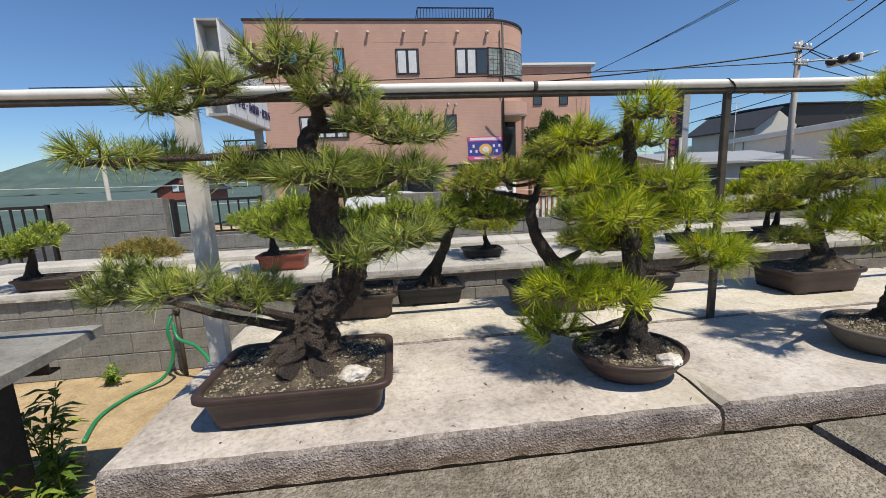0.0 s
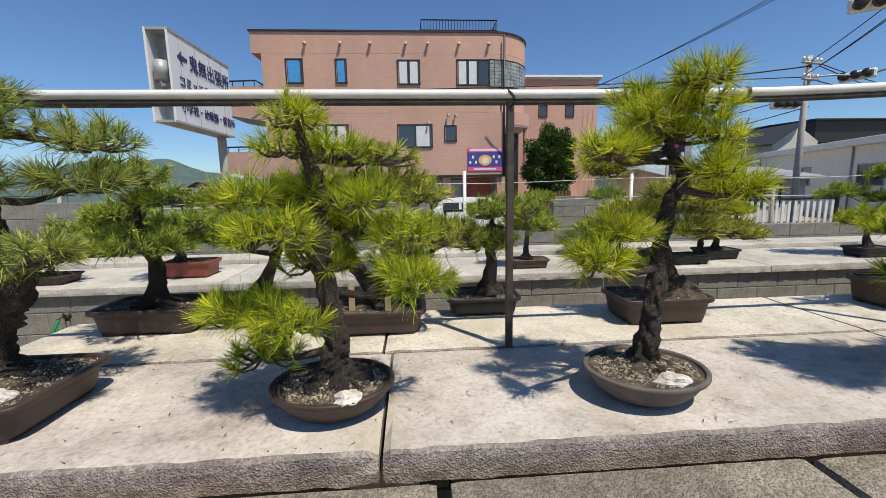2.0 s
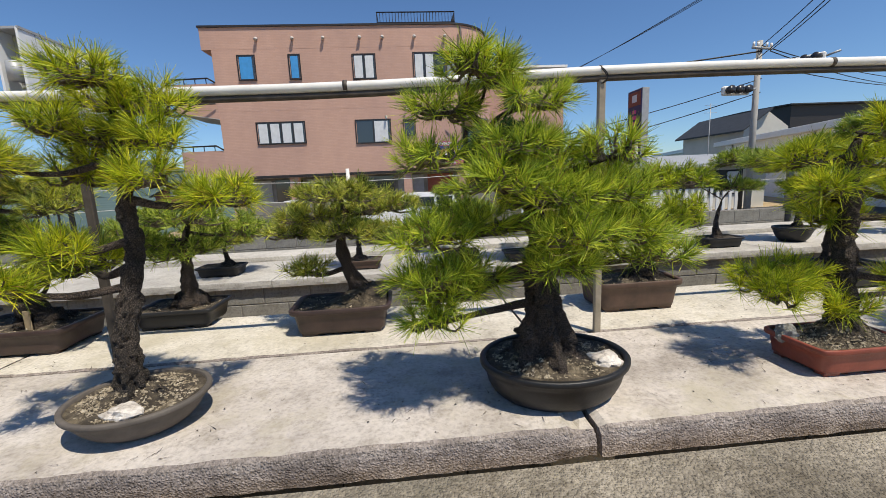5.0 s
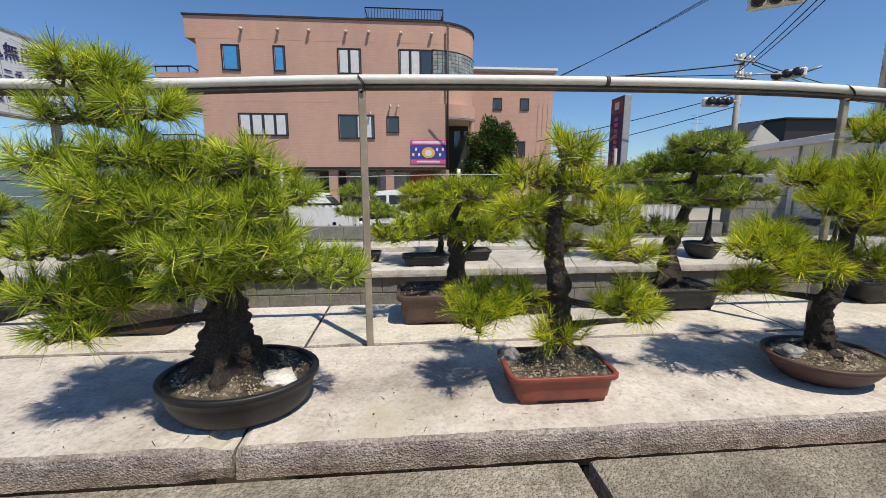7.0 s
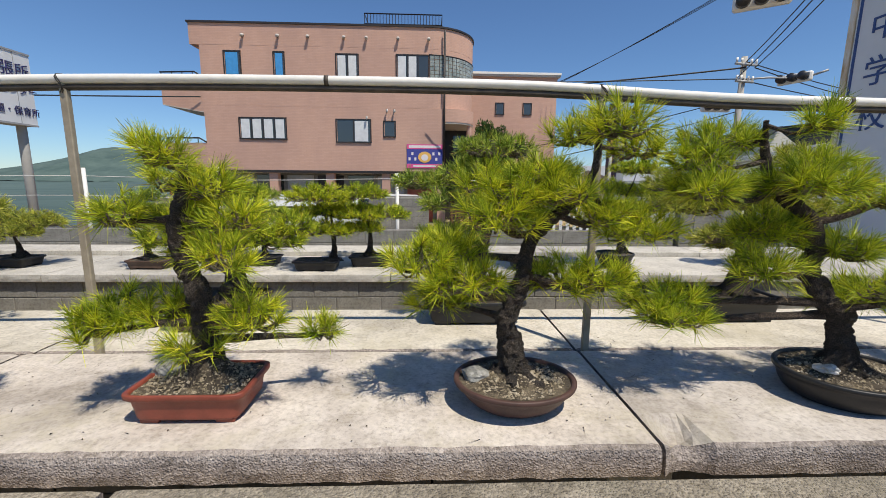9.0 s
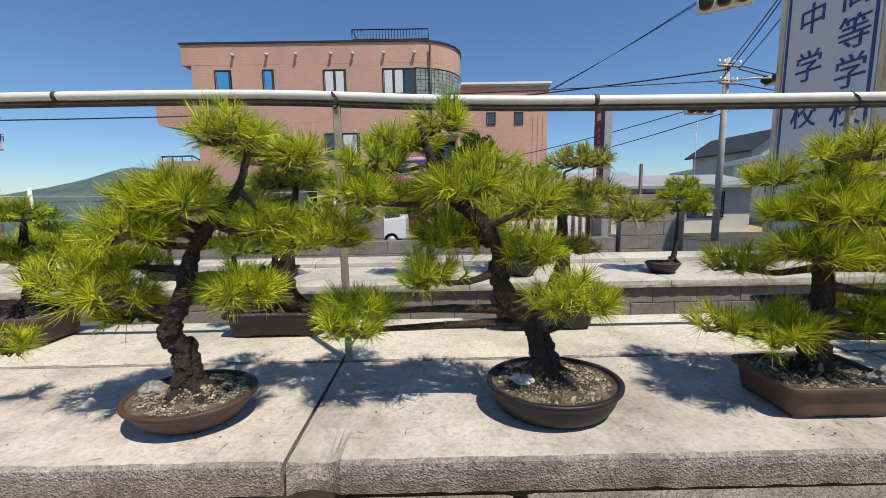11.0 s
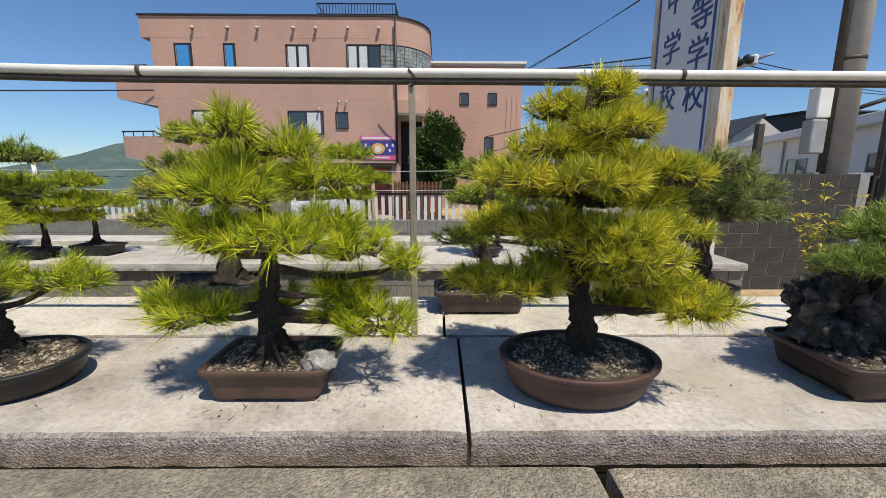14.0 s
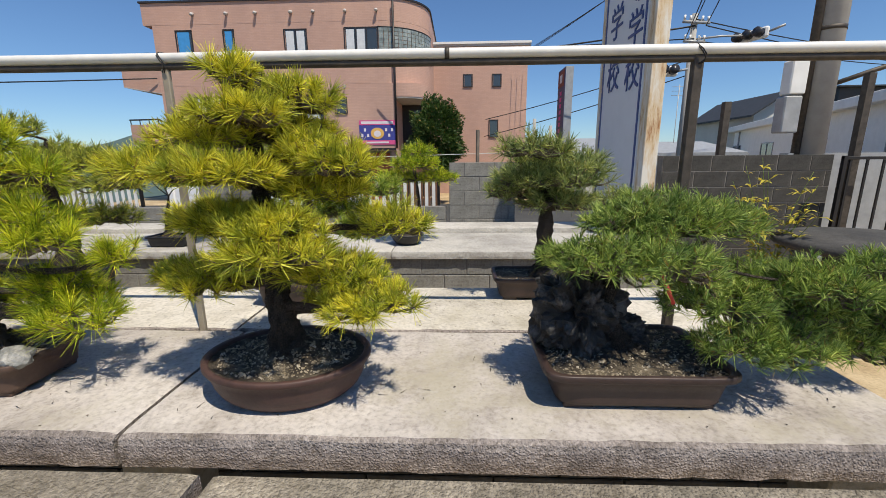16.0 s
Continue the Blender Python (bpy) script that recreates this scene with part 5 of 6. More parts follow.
            tube("root", spline([p0, (p0.x + dx * rr * .6, p0.y + dy * rr * .6, h * 0.92 + 0.02), (p0.x + dx * rr, p0.y + dy * rr, h * 0.86)], 4),
                 [min(r0, 0.06) * .24 * (1 - .08 * i) for i in range(9)], bark, t, 8, 0.55)
    # branches and needle pads
    dens, nn, ln, wd = GRADE[grade]
    if needle == "pine_gold":
        dens, ln = dens * 2.0, ln * 0.70
    if needle == "pine_old":
        dens, wd = dens * 0.72, wd * 1.1
    twv, twf = [], []
    for dx, dy, dz, rx, rz in pads:
        rx, rz = rx * (1.0 if grade == 1 and needle != "pine_gold" else 1.12), rz * 1.1
        c = Vector((dx, dy, dz))
        best = min(range(2, L), key=lambda k: (path[k] - c).length + (0.07 if path[k].z > c.z - 0.01 else 0) + (0.25 if path[k].z < h + 0.1 else 0))
        p0 = path[best]
        low = c - Vector((0, 0, rz * 0.55))
        mid = p0.lerp(low, 0.5) + Vector((rg.uniform(-.03, .03), rg.uniform(-.03, .03), rg.uniform(-.03, .015)))
        br = spline([p0, mid, low], 5)
        rb = min(radii[best] * 0.62, 0.010 + 0.009 * (low - p0).length)
        bv, bf = tube_data(br, [rb * (1 - 0.72 * i / 10) + 0.0022 for i in range(len(br))], 7, True, 0.25)
        mesh_part("branch", bv, bf, bark if grade > 2 else "bark", t, "", True)
        ry = rx * 0.85
        cnt = int(dens * math.pi * rx * ry) + 7
        if grade == 2:
            cnt = int(cnt * 1.15)
        u = rg.uniform(0, 6.283, cnt)
        q = np.sqrt(rg.uniform(0.0, 1, cnt))
        cx, cy = np.cos(u) * q, np.sin(u) * q
        hz = np.sqrt(np.maximum(0, 1 - q ** 2)) * rg.uniform(0.15, 1.0, cnt) - 0.25 * q + rg.uniform(-0.35, 0.12, cnt)
        cen = np.stack([dx + cx * rx * 0.95, dy + cy * ry * 0.95, dz - rz * 0.25 + hz * rz * 0.9], 1)
        ax = np.stack([cx * 0.75, cy * 0.75, 0.8 + 0 * cx], 1) + rg.normal(size=(cnt, 3)) * 0.3
        ax /= np.linalg.norm(ax, axis=1)[:, None]
        blade_mesh("needle_pad", needle_tufts(rg, cen, ax, nn, ln, wd), needle, t)
        step = 2 if grade == 2 else 1
        for k in range(0, cnt, step):
            e = Vector(cen[k])
            s = low.lerp(Vector((e.x, e.y, low.z)), rg.uniform(0.0, 0.35))
            kn = s.lerp(e, 0.45) + Vector((rg.uniform(-.012, .012), rg.uniform(-.012, .012), -0.016))
            k2 = s.lerp(e, 0.78) + Vector((rg.uniform(-.008, .008), rg.uniform(-.008, .008), -0.012))
            vv, ff = tube_data([s, kn, k2, e], [0.0052, 0.0042, 0.0034, 0.0026] if grade <= 2 else [0.0058, 0.005, 0.004, 0.003], 4, False)
            o = len(twv)
            twv += vv
            twf += [tuple(o + i for i in fc) for fc in ff]
    tagged(mesh_part("twig_work", twv, twf, "twig", t, "", True), kind="stuff")
    return t


def pebble(at, size, mat, label, seed):
    s = thing("stone", at, label, "stone", "stones on the soil")
    bm = bmesh.new()
    bmesh.ops.create_icosphere(bm, subdivisions=5 if size[0] > 0.08 else 3, radius=1)
    for v in bm.verts:
        n = noise.noise(v.co * 1.3 + Vector((seed, 0, 0))) * 0.45 + noise.noise(v.co * 3.5 + Vector((seed, 3, 0))) * 0.15 + (0.75 * (0.22 - abs(noise.noise(v.co * 3.2 + Vector((seed, 7, 1))))) + 0.35 * (0.2 - abs(noise.noise(v.co * 8.0 + Vector((seed, 2, 5))))) if size[0] > 0.08 else 0)
        v.co = Vector((v.co.x * size[0], v.co.y * size[1], v.co.z * size[2])) * (1 + n)
    part("stone_body", bm, mat, s)


bonsai('large old pine bonsai with flaking bark in brown rectangular pot', (0.055, 1.795, 0.89), ("rect", .565, .40, .118, "pot_brown"), .085, "pine_old", 1,
       [(0.004, 0, 0.077), (0.048, 0, 0.26), (0.168, 0, 0.403), (0.102, 0, 0.554), (0.106, 0, 0.659), (0.073, 0, 0.793), (0.108, 0, 0.894), (0.021, 0, 1.007)],
       [(0.04, -0.11, 1.03, 0.11, 0.06), (-0.2, 0.1, 1.02, 0.12, 0.07), (-0.34, 0.05, 0.96, 0.1, 0.07), (0.17, -0.05, 0.97, 0.11, 0.07), (0.37, 0.09, 0.86, 0.13, 0.07), (0.24, -0.02, 0.89, 0.09, 0.06), (-0.43, -0.09, 0.79, 0.1, 0.04), (-0.38, 0.12, 0.79, 0.1, 0.06), (-0.15, 0.03, 0.75, 0.13, 0.05), (0.1, -0.06, 0.73, 0.14, 0.05), (0.33, 0.07, 0.73, 0.14, 0.06), (0.21, -0.02, 0.5, 0.12, 0.06), (0.35, -0.12, 0.53, 0.09, 0.05), (-0.56, 0.14, 0.4, 0.16, 0.07), (-0.16, 0.03, 0.37, 0.14, 0.06), (-0.3, -0.05, 0.41, 0.1, 0.05)], 0.05, 0.24)
bonsai('upright pine bonsai in a round brown pot with pale stone', (1.14, 1.745, 0.89), ("oval", .38, .33, .092, "pot_brown"), .05, "pine_bright", 1,
       [(0.011, 0, 0.09), (0.017, 0, 0.265), (-0.011, 0, 0.472), (-0.005, 0, 0.633), (-0.041, 0, 0.806), (-0.041, 0, 0.881)],
       [(-0.04, -0.1, 0.87, 0.07, 0.04), (-0.13, 0.12, 0.82, 0.09, 0.05), (0.04, 0.03, 0.8, 0.09, 0.05), (-0.18, -0.05, 0.67, 0.1, 0.05), (-0.05, 0.08, 0.69, 0.12, 0.06), (0.11, -0.01, 0.67, 0.1, 0.06), (-0.12, -0.11, 0.58, 0.11, 0.06), (0.04, 0.09, 0.57, 0.12, 0.06), (0.22, 0.03, 0.56, 0.1, 0.05), (0.25, -0.04, 0.43, 0.12, 0.07), (-0.04, 0.06, 0.48, 0.11, 0.07), (-0.23, -0.02, 0.35, 0.13, 0.07), (-0.1, -0.08, 0.33, 0.11, 0.06), (-0.24, 0.1, 0.17, 0.12, 0.07)], 0.04, 0.2)
bonsai('slender tall pine bonsai with bright tufts in a round grey pot', (2.135, 1.73, 0.89), ("oval", .385, .34, .095, "pot_grey"), .042, "pine_lime", 1,
       [(-0.007, 0, 0.108), (0.004, 0, 0.273), (0.043, 0, 0.499), (0.05, 0, 0.616), (0.072, 0, 0.697), (0.045, 0, 0.793), (0.062, 0, 0.947)],
       [(0.07, -0.1, 0.98, 0.08, 0.05), (-0.0, 0.09, 0.96, 0.09, 0.06), (0.14, 0.03, 0.93, 0.1, 0.06), (-0.07, -0.04, 0.87, 0.08, 0.05), (0.05, 0.05, 0.86, 0.12, 0.07), (0.17, -0.02, 0.83, 0.07, 0.05), (-0.19, -0.1, 0.78, 0.07, 0.05), (-0.12, 0.09, 0.75, 0.08, 0.05), (0.29, 0.03, 0.67, 0.11, 0.05), (0.16, -0.05, 0.73, 0.08, 0.05), (-0.05, 0.07, 0.8, 0.09, 0.06), (-0.11, -0.02, 0.56, 0.08, 0.06), (-0.22, -0.11, 0.48, 0.08, 0.06), (-0.15, 0.11, 0.5, 0.09, 0.07)], 0.045, 0.22)
bonsai('tall bushy pine bonsai with trailing branch in black round pot', (3.384, 1.72, 0.89), ("oval", .465, .385, .118, "pot_black"), .085, "pine_fresh", 1,
       [(-0.027, 0, 0.065), (-0.028, 0, 0.235), (-0.039, 0, 0.365), (-0.049, 0, 0.476), (-0.088, 0, 0.641), (-0.237, 0, 0.863)],
       [(-0.26, -0.15, 0.96, 0.07, 0.05), (-0.21, -0.1, 0.95, 0.08, 0.05), (-0.32, -0.05, 0.88, 0.1, 0.05), (-0.1, -0.12, 0.88, 0.09, 0.05), (-0.36, -0.1, 0.75, 0.09, 0.05), (-0.16, -0.15, 0.77, 0.11, 0.05), (-0.05, -0.05, 0.75, 0.12, 0.07), (0.11, -0.12, 0.75, 0.09, 0.06), (-0.2, -0.18, 0.68, 0.11, 0.05), (-0.06, -0.15, 0.65, 0.13, 0.06), (0.1, -0.1, 0.65, 0.13, 0.06), (0.17, 0, 0.67, 0.08, 0.06), (-0.38, -0.12, 0.55, 0.11, 0.06), (-0.26, -0.05, 0.57, 0.13, 0.07), (-0.01, -0.18, 0.55, 0.12, 0.06), (0.15, -0.1, 0.54, 0.13, 0.07), (0.27, -0.05, 0.46, 0.12, 0.07), (-0.37, -0.12, 0.43, 0.11, 0.06), (-0.29, 0, 0.4, 0.13, 0.07), (-0.33, -0.1, 0.39, 0.1, 0.06), (-0.37, -0.1, 0.31, 0.09, 0.05), (-0.04, -0.14, 0.46, 0.1, 0.06), (0.04, -0.05, 0.45, 0.09, 0.05)], 0.05, 0.24)
bonsai('small pine bonsai on a root mound in a red footed pot', (4.38, 1.735, 0.89), ("rect", .35, .24, .098, "pot_red"), .05, "pine_lime", 1,
       [(0.017, 0, 0.079), (0.013, 0, 0.308), (-0.016, 0, 0.454), (-0.026, 0, 0.559), (-0.011, 0, 0.678), (0.005, 0, 0.761)],
       [(-0.01, -0.08, 0.78, 0.08, 0.06), (-0.07, 0.1, 0.71, 0.09, 0.06), (0.06, 0.03, 0.7, 0.09, 0.07), (-0.14, -0.06, 0.62, 0.07, 0.05), (-0.02, 0.07, 0.6, 0.11, 0.07), (0.15, -0.02, 0.61, 0.08, 0.06), (0.14, -0.12, 0.51, 0.08, 0.07), (0.0, 0.08, 0.51, 0.1, 0.06), (-0.25, 0.03, 0.32, 0.11, 0.07), (-0.27, -0.05, 0.29, 0.07, 0.06), (-0.11, 0.06, 0.31, 0.1, 0.07), (0.01, -0.02, 0.23, 0.08, 0.06), (0.19, -0.07, 0.33, 0.1, 0.07), (0.35, 0.1, 0.23, 0.06, 0.06)], 0.085, 0.24)
bonsai('leaning pine bonsai with curved trunk in rust brown oval pot', (5.36, 1.735, 0.89), ("oval", .39, .325, .09, "pot_rust"), .045, "pine_lime", 1,
       [(-0.002, 0, 0.065), (-0.016, 0, 0.202), (-0.037, 0, 0.279), (0.004, 0, 0.39), (0.043, 0, 0.535), (0.144, 0, 0.641), (0.209, 0, 0.728), (0.234, 0, 0.861)],
       [(0.23, -0.11, 0.87, 0.09, 0.06), (0.2, 0.1, 0.87, 0.1, 0.06), (0.36, 0.04, 0.82, 0.08, 0.05), (-0.03, -0.04, 0.69, 0.1, 0.05), (-0.11, 0.07, 0.72, 0.08, 0.06), (0.04, -0.02, 0.74, 0.1, 0.05), (0.11, -0.1, 0.69, 0.08, 0.05), (0.41, 0.09, 0.58, 0.14, 0.07), (0.25, 0.04, 0.62, 0.11, 0.06), (-0.08, -0.06, 0.62, 0.12, 0.06), (-0.2, 0.07, 0.51, 0.11, 0.06), (-0.31, -0.02, 0.48, 0.11, 0.06), (-0.17, -0.07, 0.43, 0.12, 0.06), (-0.23, 0.11, 0.34, 0.1, 0.06), (0.15, 0.04, 0.42, 0.13, 0.06), (0.22, -0.06, 0.44, 0.09, 0.05)], 0.04, 0.22)
bonsai('slanting pine bonsai leaning over the rim of a black oval pot', (6.497, 1.762, 0.89), ("oval", .43, .365, .095, "pot_black"), .045, "pine_bright", 1,
       [(-0.019, 0, 0.098), (-0.052, 0, 0.24), (-0.133, 0, 0.34), (-0.176, 0, 0.435), (-0.169, 0, 0.49), (-0.225, 0, 0.6), (-0.333, 0, 0.689), (-0.383, 0, 0.809), (-0.411, 0, 0.891)],
       [(-0.34, -0.11, 0.89, 0.06, 0.04), (-0.47, 0.09, 0.86, 0.12, 0.05), (-0.56, 0.03, 0.79, 0.1, 0.05), (-0.28, -0.05, 0.72, 0.15, 0.05), (-0.53, 0.05, 0.7, 0.11, 0.05), (-0.22, -0.02, 0.77, 0.09, 0.05), (-0.08, -0.08, 0.68, 0.08, 0.05), (-0.22, 0.08, 0.57, 0.13, 0.07), (-0.08, 0.03, 0.52, 0.11, 0.06), (-0.37, -0.05, 0.47, 0.1, 0.07), (-0.63, 0.05, 0.34, 0.14, 0.06), (-0.64, -0.02, 0.3, 0.1, 0.05), (0.02, -0.09, 0.4, 0.12, 0.06), (0.09, 0.11, 0.34, 0.12, 0.07), (-0.32, 0.03, 0.58, 0.11, 0.06), (-0.59, -0.05, 0.7, 0.08, 0.05)], 0.045, 0.2)
bonsai('upright layered pine bonsai in a brown footed rectangular pot', (7.335, 1.765, 0.89), ("rect", .374, .272, .107, "pot_brown2"), .045, "pine_lime", 1,
       [(-0.006, 0, 0.079), (-0.008, 0, 0.24), (-0.001, 0, 0.375), (-0.013, 0, 0.542), (-0.024, 0, 0.684), (-0.034, 0, 0.786)],
       [(-0.05, -0.1, 0.8, 0.09, 0.05), (-0.09, 0.11, 0.74, 0.1, 0.05), (0.07, 0.04, 0.75, 0.08, 0.05), (-0.06, -0.06, 0.67, 0.1, 0.05), (0.15, 0.06, 0.66, 0.11, 0.05), (-0.16, -0.02, 0.63, 0.07, 0.04), (-0.13, -0.09, 0.52, 0.12, 0.05), (-0.19, 0.11, 0.45, 0.1, 0.05), (0.17, 0.04, 0.52, 0.12, 0.06), (0.28, -0.04, 0.47, 0.1, 0.06), (0.4, 0.06, 0.4, 0.08, 0.05), (-0.3, -0.02, 0.29, 0.09, 0.05), (-0.17, -0.08, 0.27, 0.1, 0.04), (-0.01, 0.1, 0.27, 0.09, 0.05), (0.25, 0.04, 0.26, 0.12, 0.06), (0.33, -0.04, 0.24, 0.11, 0.06), (0.2, 0.05, 0.32, 0.1, 0.06), (-0.05, -0.15, 0.62, 0.12, 0.04), (0.08, -0.15, 0.5, 0.13, 0.04)])
bonsai('dense conical yellow-green pine bonsai in a reddish brown oval pot', (8.28, 1.745, 0.89), ("oval", .49, .385, .115, "pot_rust"), .05, "pine_gold", 1,
       [(0.022, 0, 0.052), (-0.002, 0, 0.237), (-0.024, 0, 0.413), (-0.038, 0, 0.596), (-0.027, 0, 0.753), (-0.009, 0, 0.904)],
       [(-0.02, -0.12, 0.88, 0.06, 0.04), (-0.06, 0.11, 0.87, 0.1, 0.05), (0.07, 0.04, 0.85, 0.1, 0.05), (-0.13, -0.07, 0.75, 0.11, 0.05), (0.04, 0.09, 0.76, 0.12, 0.05), (0.14, -0.02, 0.7, 0.11, 0.05), (-0.23, -0.13, 0.67, 0.09, 0.04), (-0.06, 0.13, 0.64, 0.14, 0.06), (0.12, 0.03, 0.61, 0.13, 0.05), (0.21, -0.07, 0.67, 0.08, 0.04), (-0.24, 0.1, 0.52, 0.11, 0.05), (-0.09, -0.03, 0.53, 0.13, 0.05), (0.05, -0.14, 0.53, 0.12, 0.05), (0.31, 0.11, 0.5, 0.11, 0.06), (-0.3, 0.04, 0.35, 0.1, 0.05), (-0.19, -0.05, 0.37, 0.1, 0.05), (-0.02, 0.09, 0.39, 0.14, 0.05), (0.17, -0.02, 0.38, 0.13, 0.05), (0.28, -0.09, 0.32, 0.12, 0.05), (0.14, 0.1, 0.26, 0.1, 0.05), (-0.05, -0.16, 0.66, 0.12, 0.04), (0.06, -0.17, 0.47, 0.13, 0.045), (0, -0.13, 0.79, 0.1, 0.035)], 0.045, 0.24)
bonsai('low dense pine bonsai on dark rock in brown rectangular pot', (9.28, 1.79, 0.89), ("rect", .52, .36, .113, "pot_brown"), .03, "pine_deep", 2,
       [(0.02, 0, 0.085), (-0.05, 0, 0.238), (-0.012, 0, 0.367), (0.111, 0, 0.409)],
       [(0.14, 0.07, 0.52, 0.18, 0.08), (0.28, 0.1, 0.51, 0.13, 0.07), (0.02, 0.05, 0.52, 0.13, 0.07), (-0.08, -0.08, 0.43, 0.15, 0.07), (0.05, -0.1, 0.42, 0.13, 0.07), (-0.17, -0.04, 0.42, 0.09, 0.05),
        (0.22, -0.05, 0.30, 0.13, 0.06), (0.38, 0.02, 0.34, 0.14, 0.07), (0.36, -0.1, 0.20, 0.13, 0.05), (0.52, 0.03, 0.25, 0.13, 0.06), (0.48, -0.04, 0.36, 0.11, 0.06), (0.25, -0.12, 0.20, 0.10, 0.05)])
bonsai('spreading green pine bonsai in a brown pot on a stand', (10.5, 1.75, 0.62), ("rect", .5, .34, .11, "pot_brown"), .07, "pine_deep", 2,
       [(-0.359, 0, 0.277), (-0.419, 0, 0.401), (-0.484, 0, 0.486), (-0.532, 0, 0.568)],
       [(-0.74, -0.07, 0.62, 0.1, 0.05), (-0.49, 0.07, 0.53, 0.11, 0.07), (-0.57, 0.03, 0.42, 0.09, 0.06), (-0.58, -0.03, 0.66, 0.09, 0.05), (-0.39, 0.07, 0.44, 0.11, 0.07), (-0.44, -0.02, 0.58, 0.1, 0.06)])
bonsai('spreading pine bonsai in a dark brown rectangular pot', (0.10, 2.63, 0.886), ("rect", .52, .32, .13, "pot_brown"), .06, "pine_mid", 3,
       [(-0.011, 0, 0.111), (-0.003, 0, 0.309), (-0.043, 0, 0.459), (-0.027, 0, 0.719)],
       [(0.01, -0.16, 0.48, 0.25, 0.09), (0.12, 0.16, 0.5, 0.23, 0.1), (-0.3, 0.04, 0.52, 0.17, 0.09), (0.33, -0.06, 0.54, 0.12, 0.07), (-0.2, 0.1, 0.6, 0.16, 0.09), (0.11, -0.03, 0.67, 0.17, 0.07), (0.06, -0.19, 0.78, 0.16, 0.07)])
bonsai('small curved pine bonsai in a black rectangular pot', (0.535, 2.765, 0.886), ("rect", .40, .26, .10, "pot_black"), .05, "pine_mid", 3,
       [(0.014, 0, 0.126), (0.108, 0, 0.317), (0.148, 0, 0.444), (0.122, 0, 0.54)],
       [(0.03, -0.1, 0.51, 0.18, 0.11), (-0.21, 0.09, 0.49, 0.19, 0.12), (0.28, 0.05, 0.59, 0.16, 0.1), (0.42, -0.06, 0.52, 0.16, 0.09)])
bonsai('twisted pale pine bonsai in a brown rectangular pot', (1.19, 2.5, 0.886), ("rect", .52, .34, .12, "pot_brown"), .055, "pine_pale", 3,
       [(0.058, 0, 0.143), (-0.09, 0, 0.33), (-0.139, 0, 0.489), (-0.096, 0, 0.614), (-0.05, 0, 0.76)],
       [(0.02, -0.12, 0.83, 0.2, 0.06), (-0.26, 0.15, 0.72, 0.21, 0.08), (0.09, 0.04, 0.73, 0.2, 0.08), (0.26, -0.07, 0.66, 0.11, 0.07), (-0.43, 0.12, 0.67, 0.15, 0.07), (0.15, -0.03, 0.37, 0.15, 0.06), (0.38, -0.16, 0.48, 0.13, 0.07)])
bonsai('stout pine bonsai in a shallow black rectangular pot', (1.76, 2.70, 0.886), ("rect", .40, .28, .10, "pot_black"), .055, "pine_mid", 3,
       [(0.037, 0, 0.104), (0.057, 0, 0.264), (0.045, 0, 0.391), (0.08, 0, 0.544)],
       [(0.1, -0.11, 0.58, 0.18, 0.08), (0.28, 0.11, 0.5, 0.16, 0.1), (0.02, 0.04, 0.42, 0.19, 0.09), (-0.17, -0.07, 0.46, 0.15, 0.08), (-0.29, 0.09, 0.48, 0.19, 0.11)])
bonsai('sparse pine bonsai on a root mound in a brown rectangular pot', (2.62, 2.47, 0.886), ("rect", .46, .30, .13, "pot_brown"), .05, "pine_pale", 3,
       [(0.105, 0, 0.197), (0.02, 0, 0.342), (0.017, 0, 0.477), (0.039, 0, 0.607)],
       [(0.05, -0.15, 0.66, 0.18, 0.06), (0.2, 0.12, 0.59, 0.17, 0.07), (-0.1, 0.04, 0.56, 0.16, 0.06), (0.29, -0.07, 0.46, 0.16, 0.06), (-0.22, 0.11, 0.48, 0.14, 0.07), (-0.14, -0.03, 0.31, 0.1, 0.05), (0.05, -0.15, 0.49, 0.12, 0.05)], 0.11, 0.22)
bonsai('thick-trunked pine bonsai in a deep brown rectangular pot', (4.06, 2.50, 0.886), ("rect", .44, .30, .15, "pot_brown2"), .065, "pine_bright", 3,
       [(0.083, 0, 0.153), (0.082, 0, 0.345), (0.054, 0, 0.46), (0.11, 0, 0.601)],
       [(0.12, -0.15, 0.66, 0.16, 0.08), (-0.02, 0.14, 0.48, 0.2, 0.08), (0.2, 0.04, 0.45, 0.18, 0.08), (-0.2, -0.06, 0.46, 0.11, 0.06), (0.34, 0.08, 0.5, 0.12, 0.08)])
bonsai('broad flat-topped pine bonsai in a black rectangular pot', (5.32, 2.59, 0.886), ("rect", .52, .30, .12, "pot_black"), .065, "pine_mid", 3,
       [(0.025, 0, 0.101), (0.024, 0, 0.306), (0.059, 0, 0.459), (0.09, 0, 0.639), (0.136, 0, 0.814)],
       [(0.09, -0.11, 0.88, 0.18, 0.06), (0.08, 0.11, 0.79, 0.23, 0.07), (0.36, 0.04, 0.78, 0.19, 0.07), (-0.1, -0.06, 0.63, 0.15, 0.07), (0.26, 0.11, 0.6, 0.2, 0.07), (-0.13, -0.04, 0.46, 0.15, 0.06), (0.3, -0.14, 0.64, 0.12, 0.06), (-0.24, 0.18, 0.73, 0.16, 0.07)])
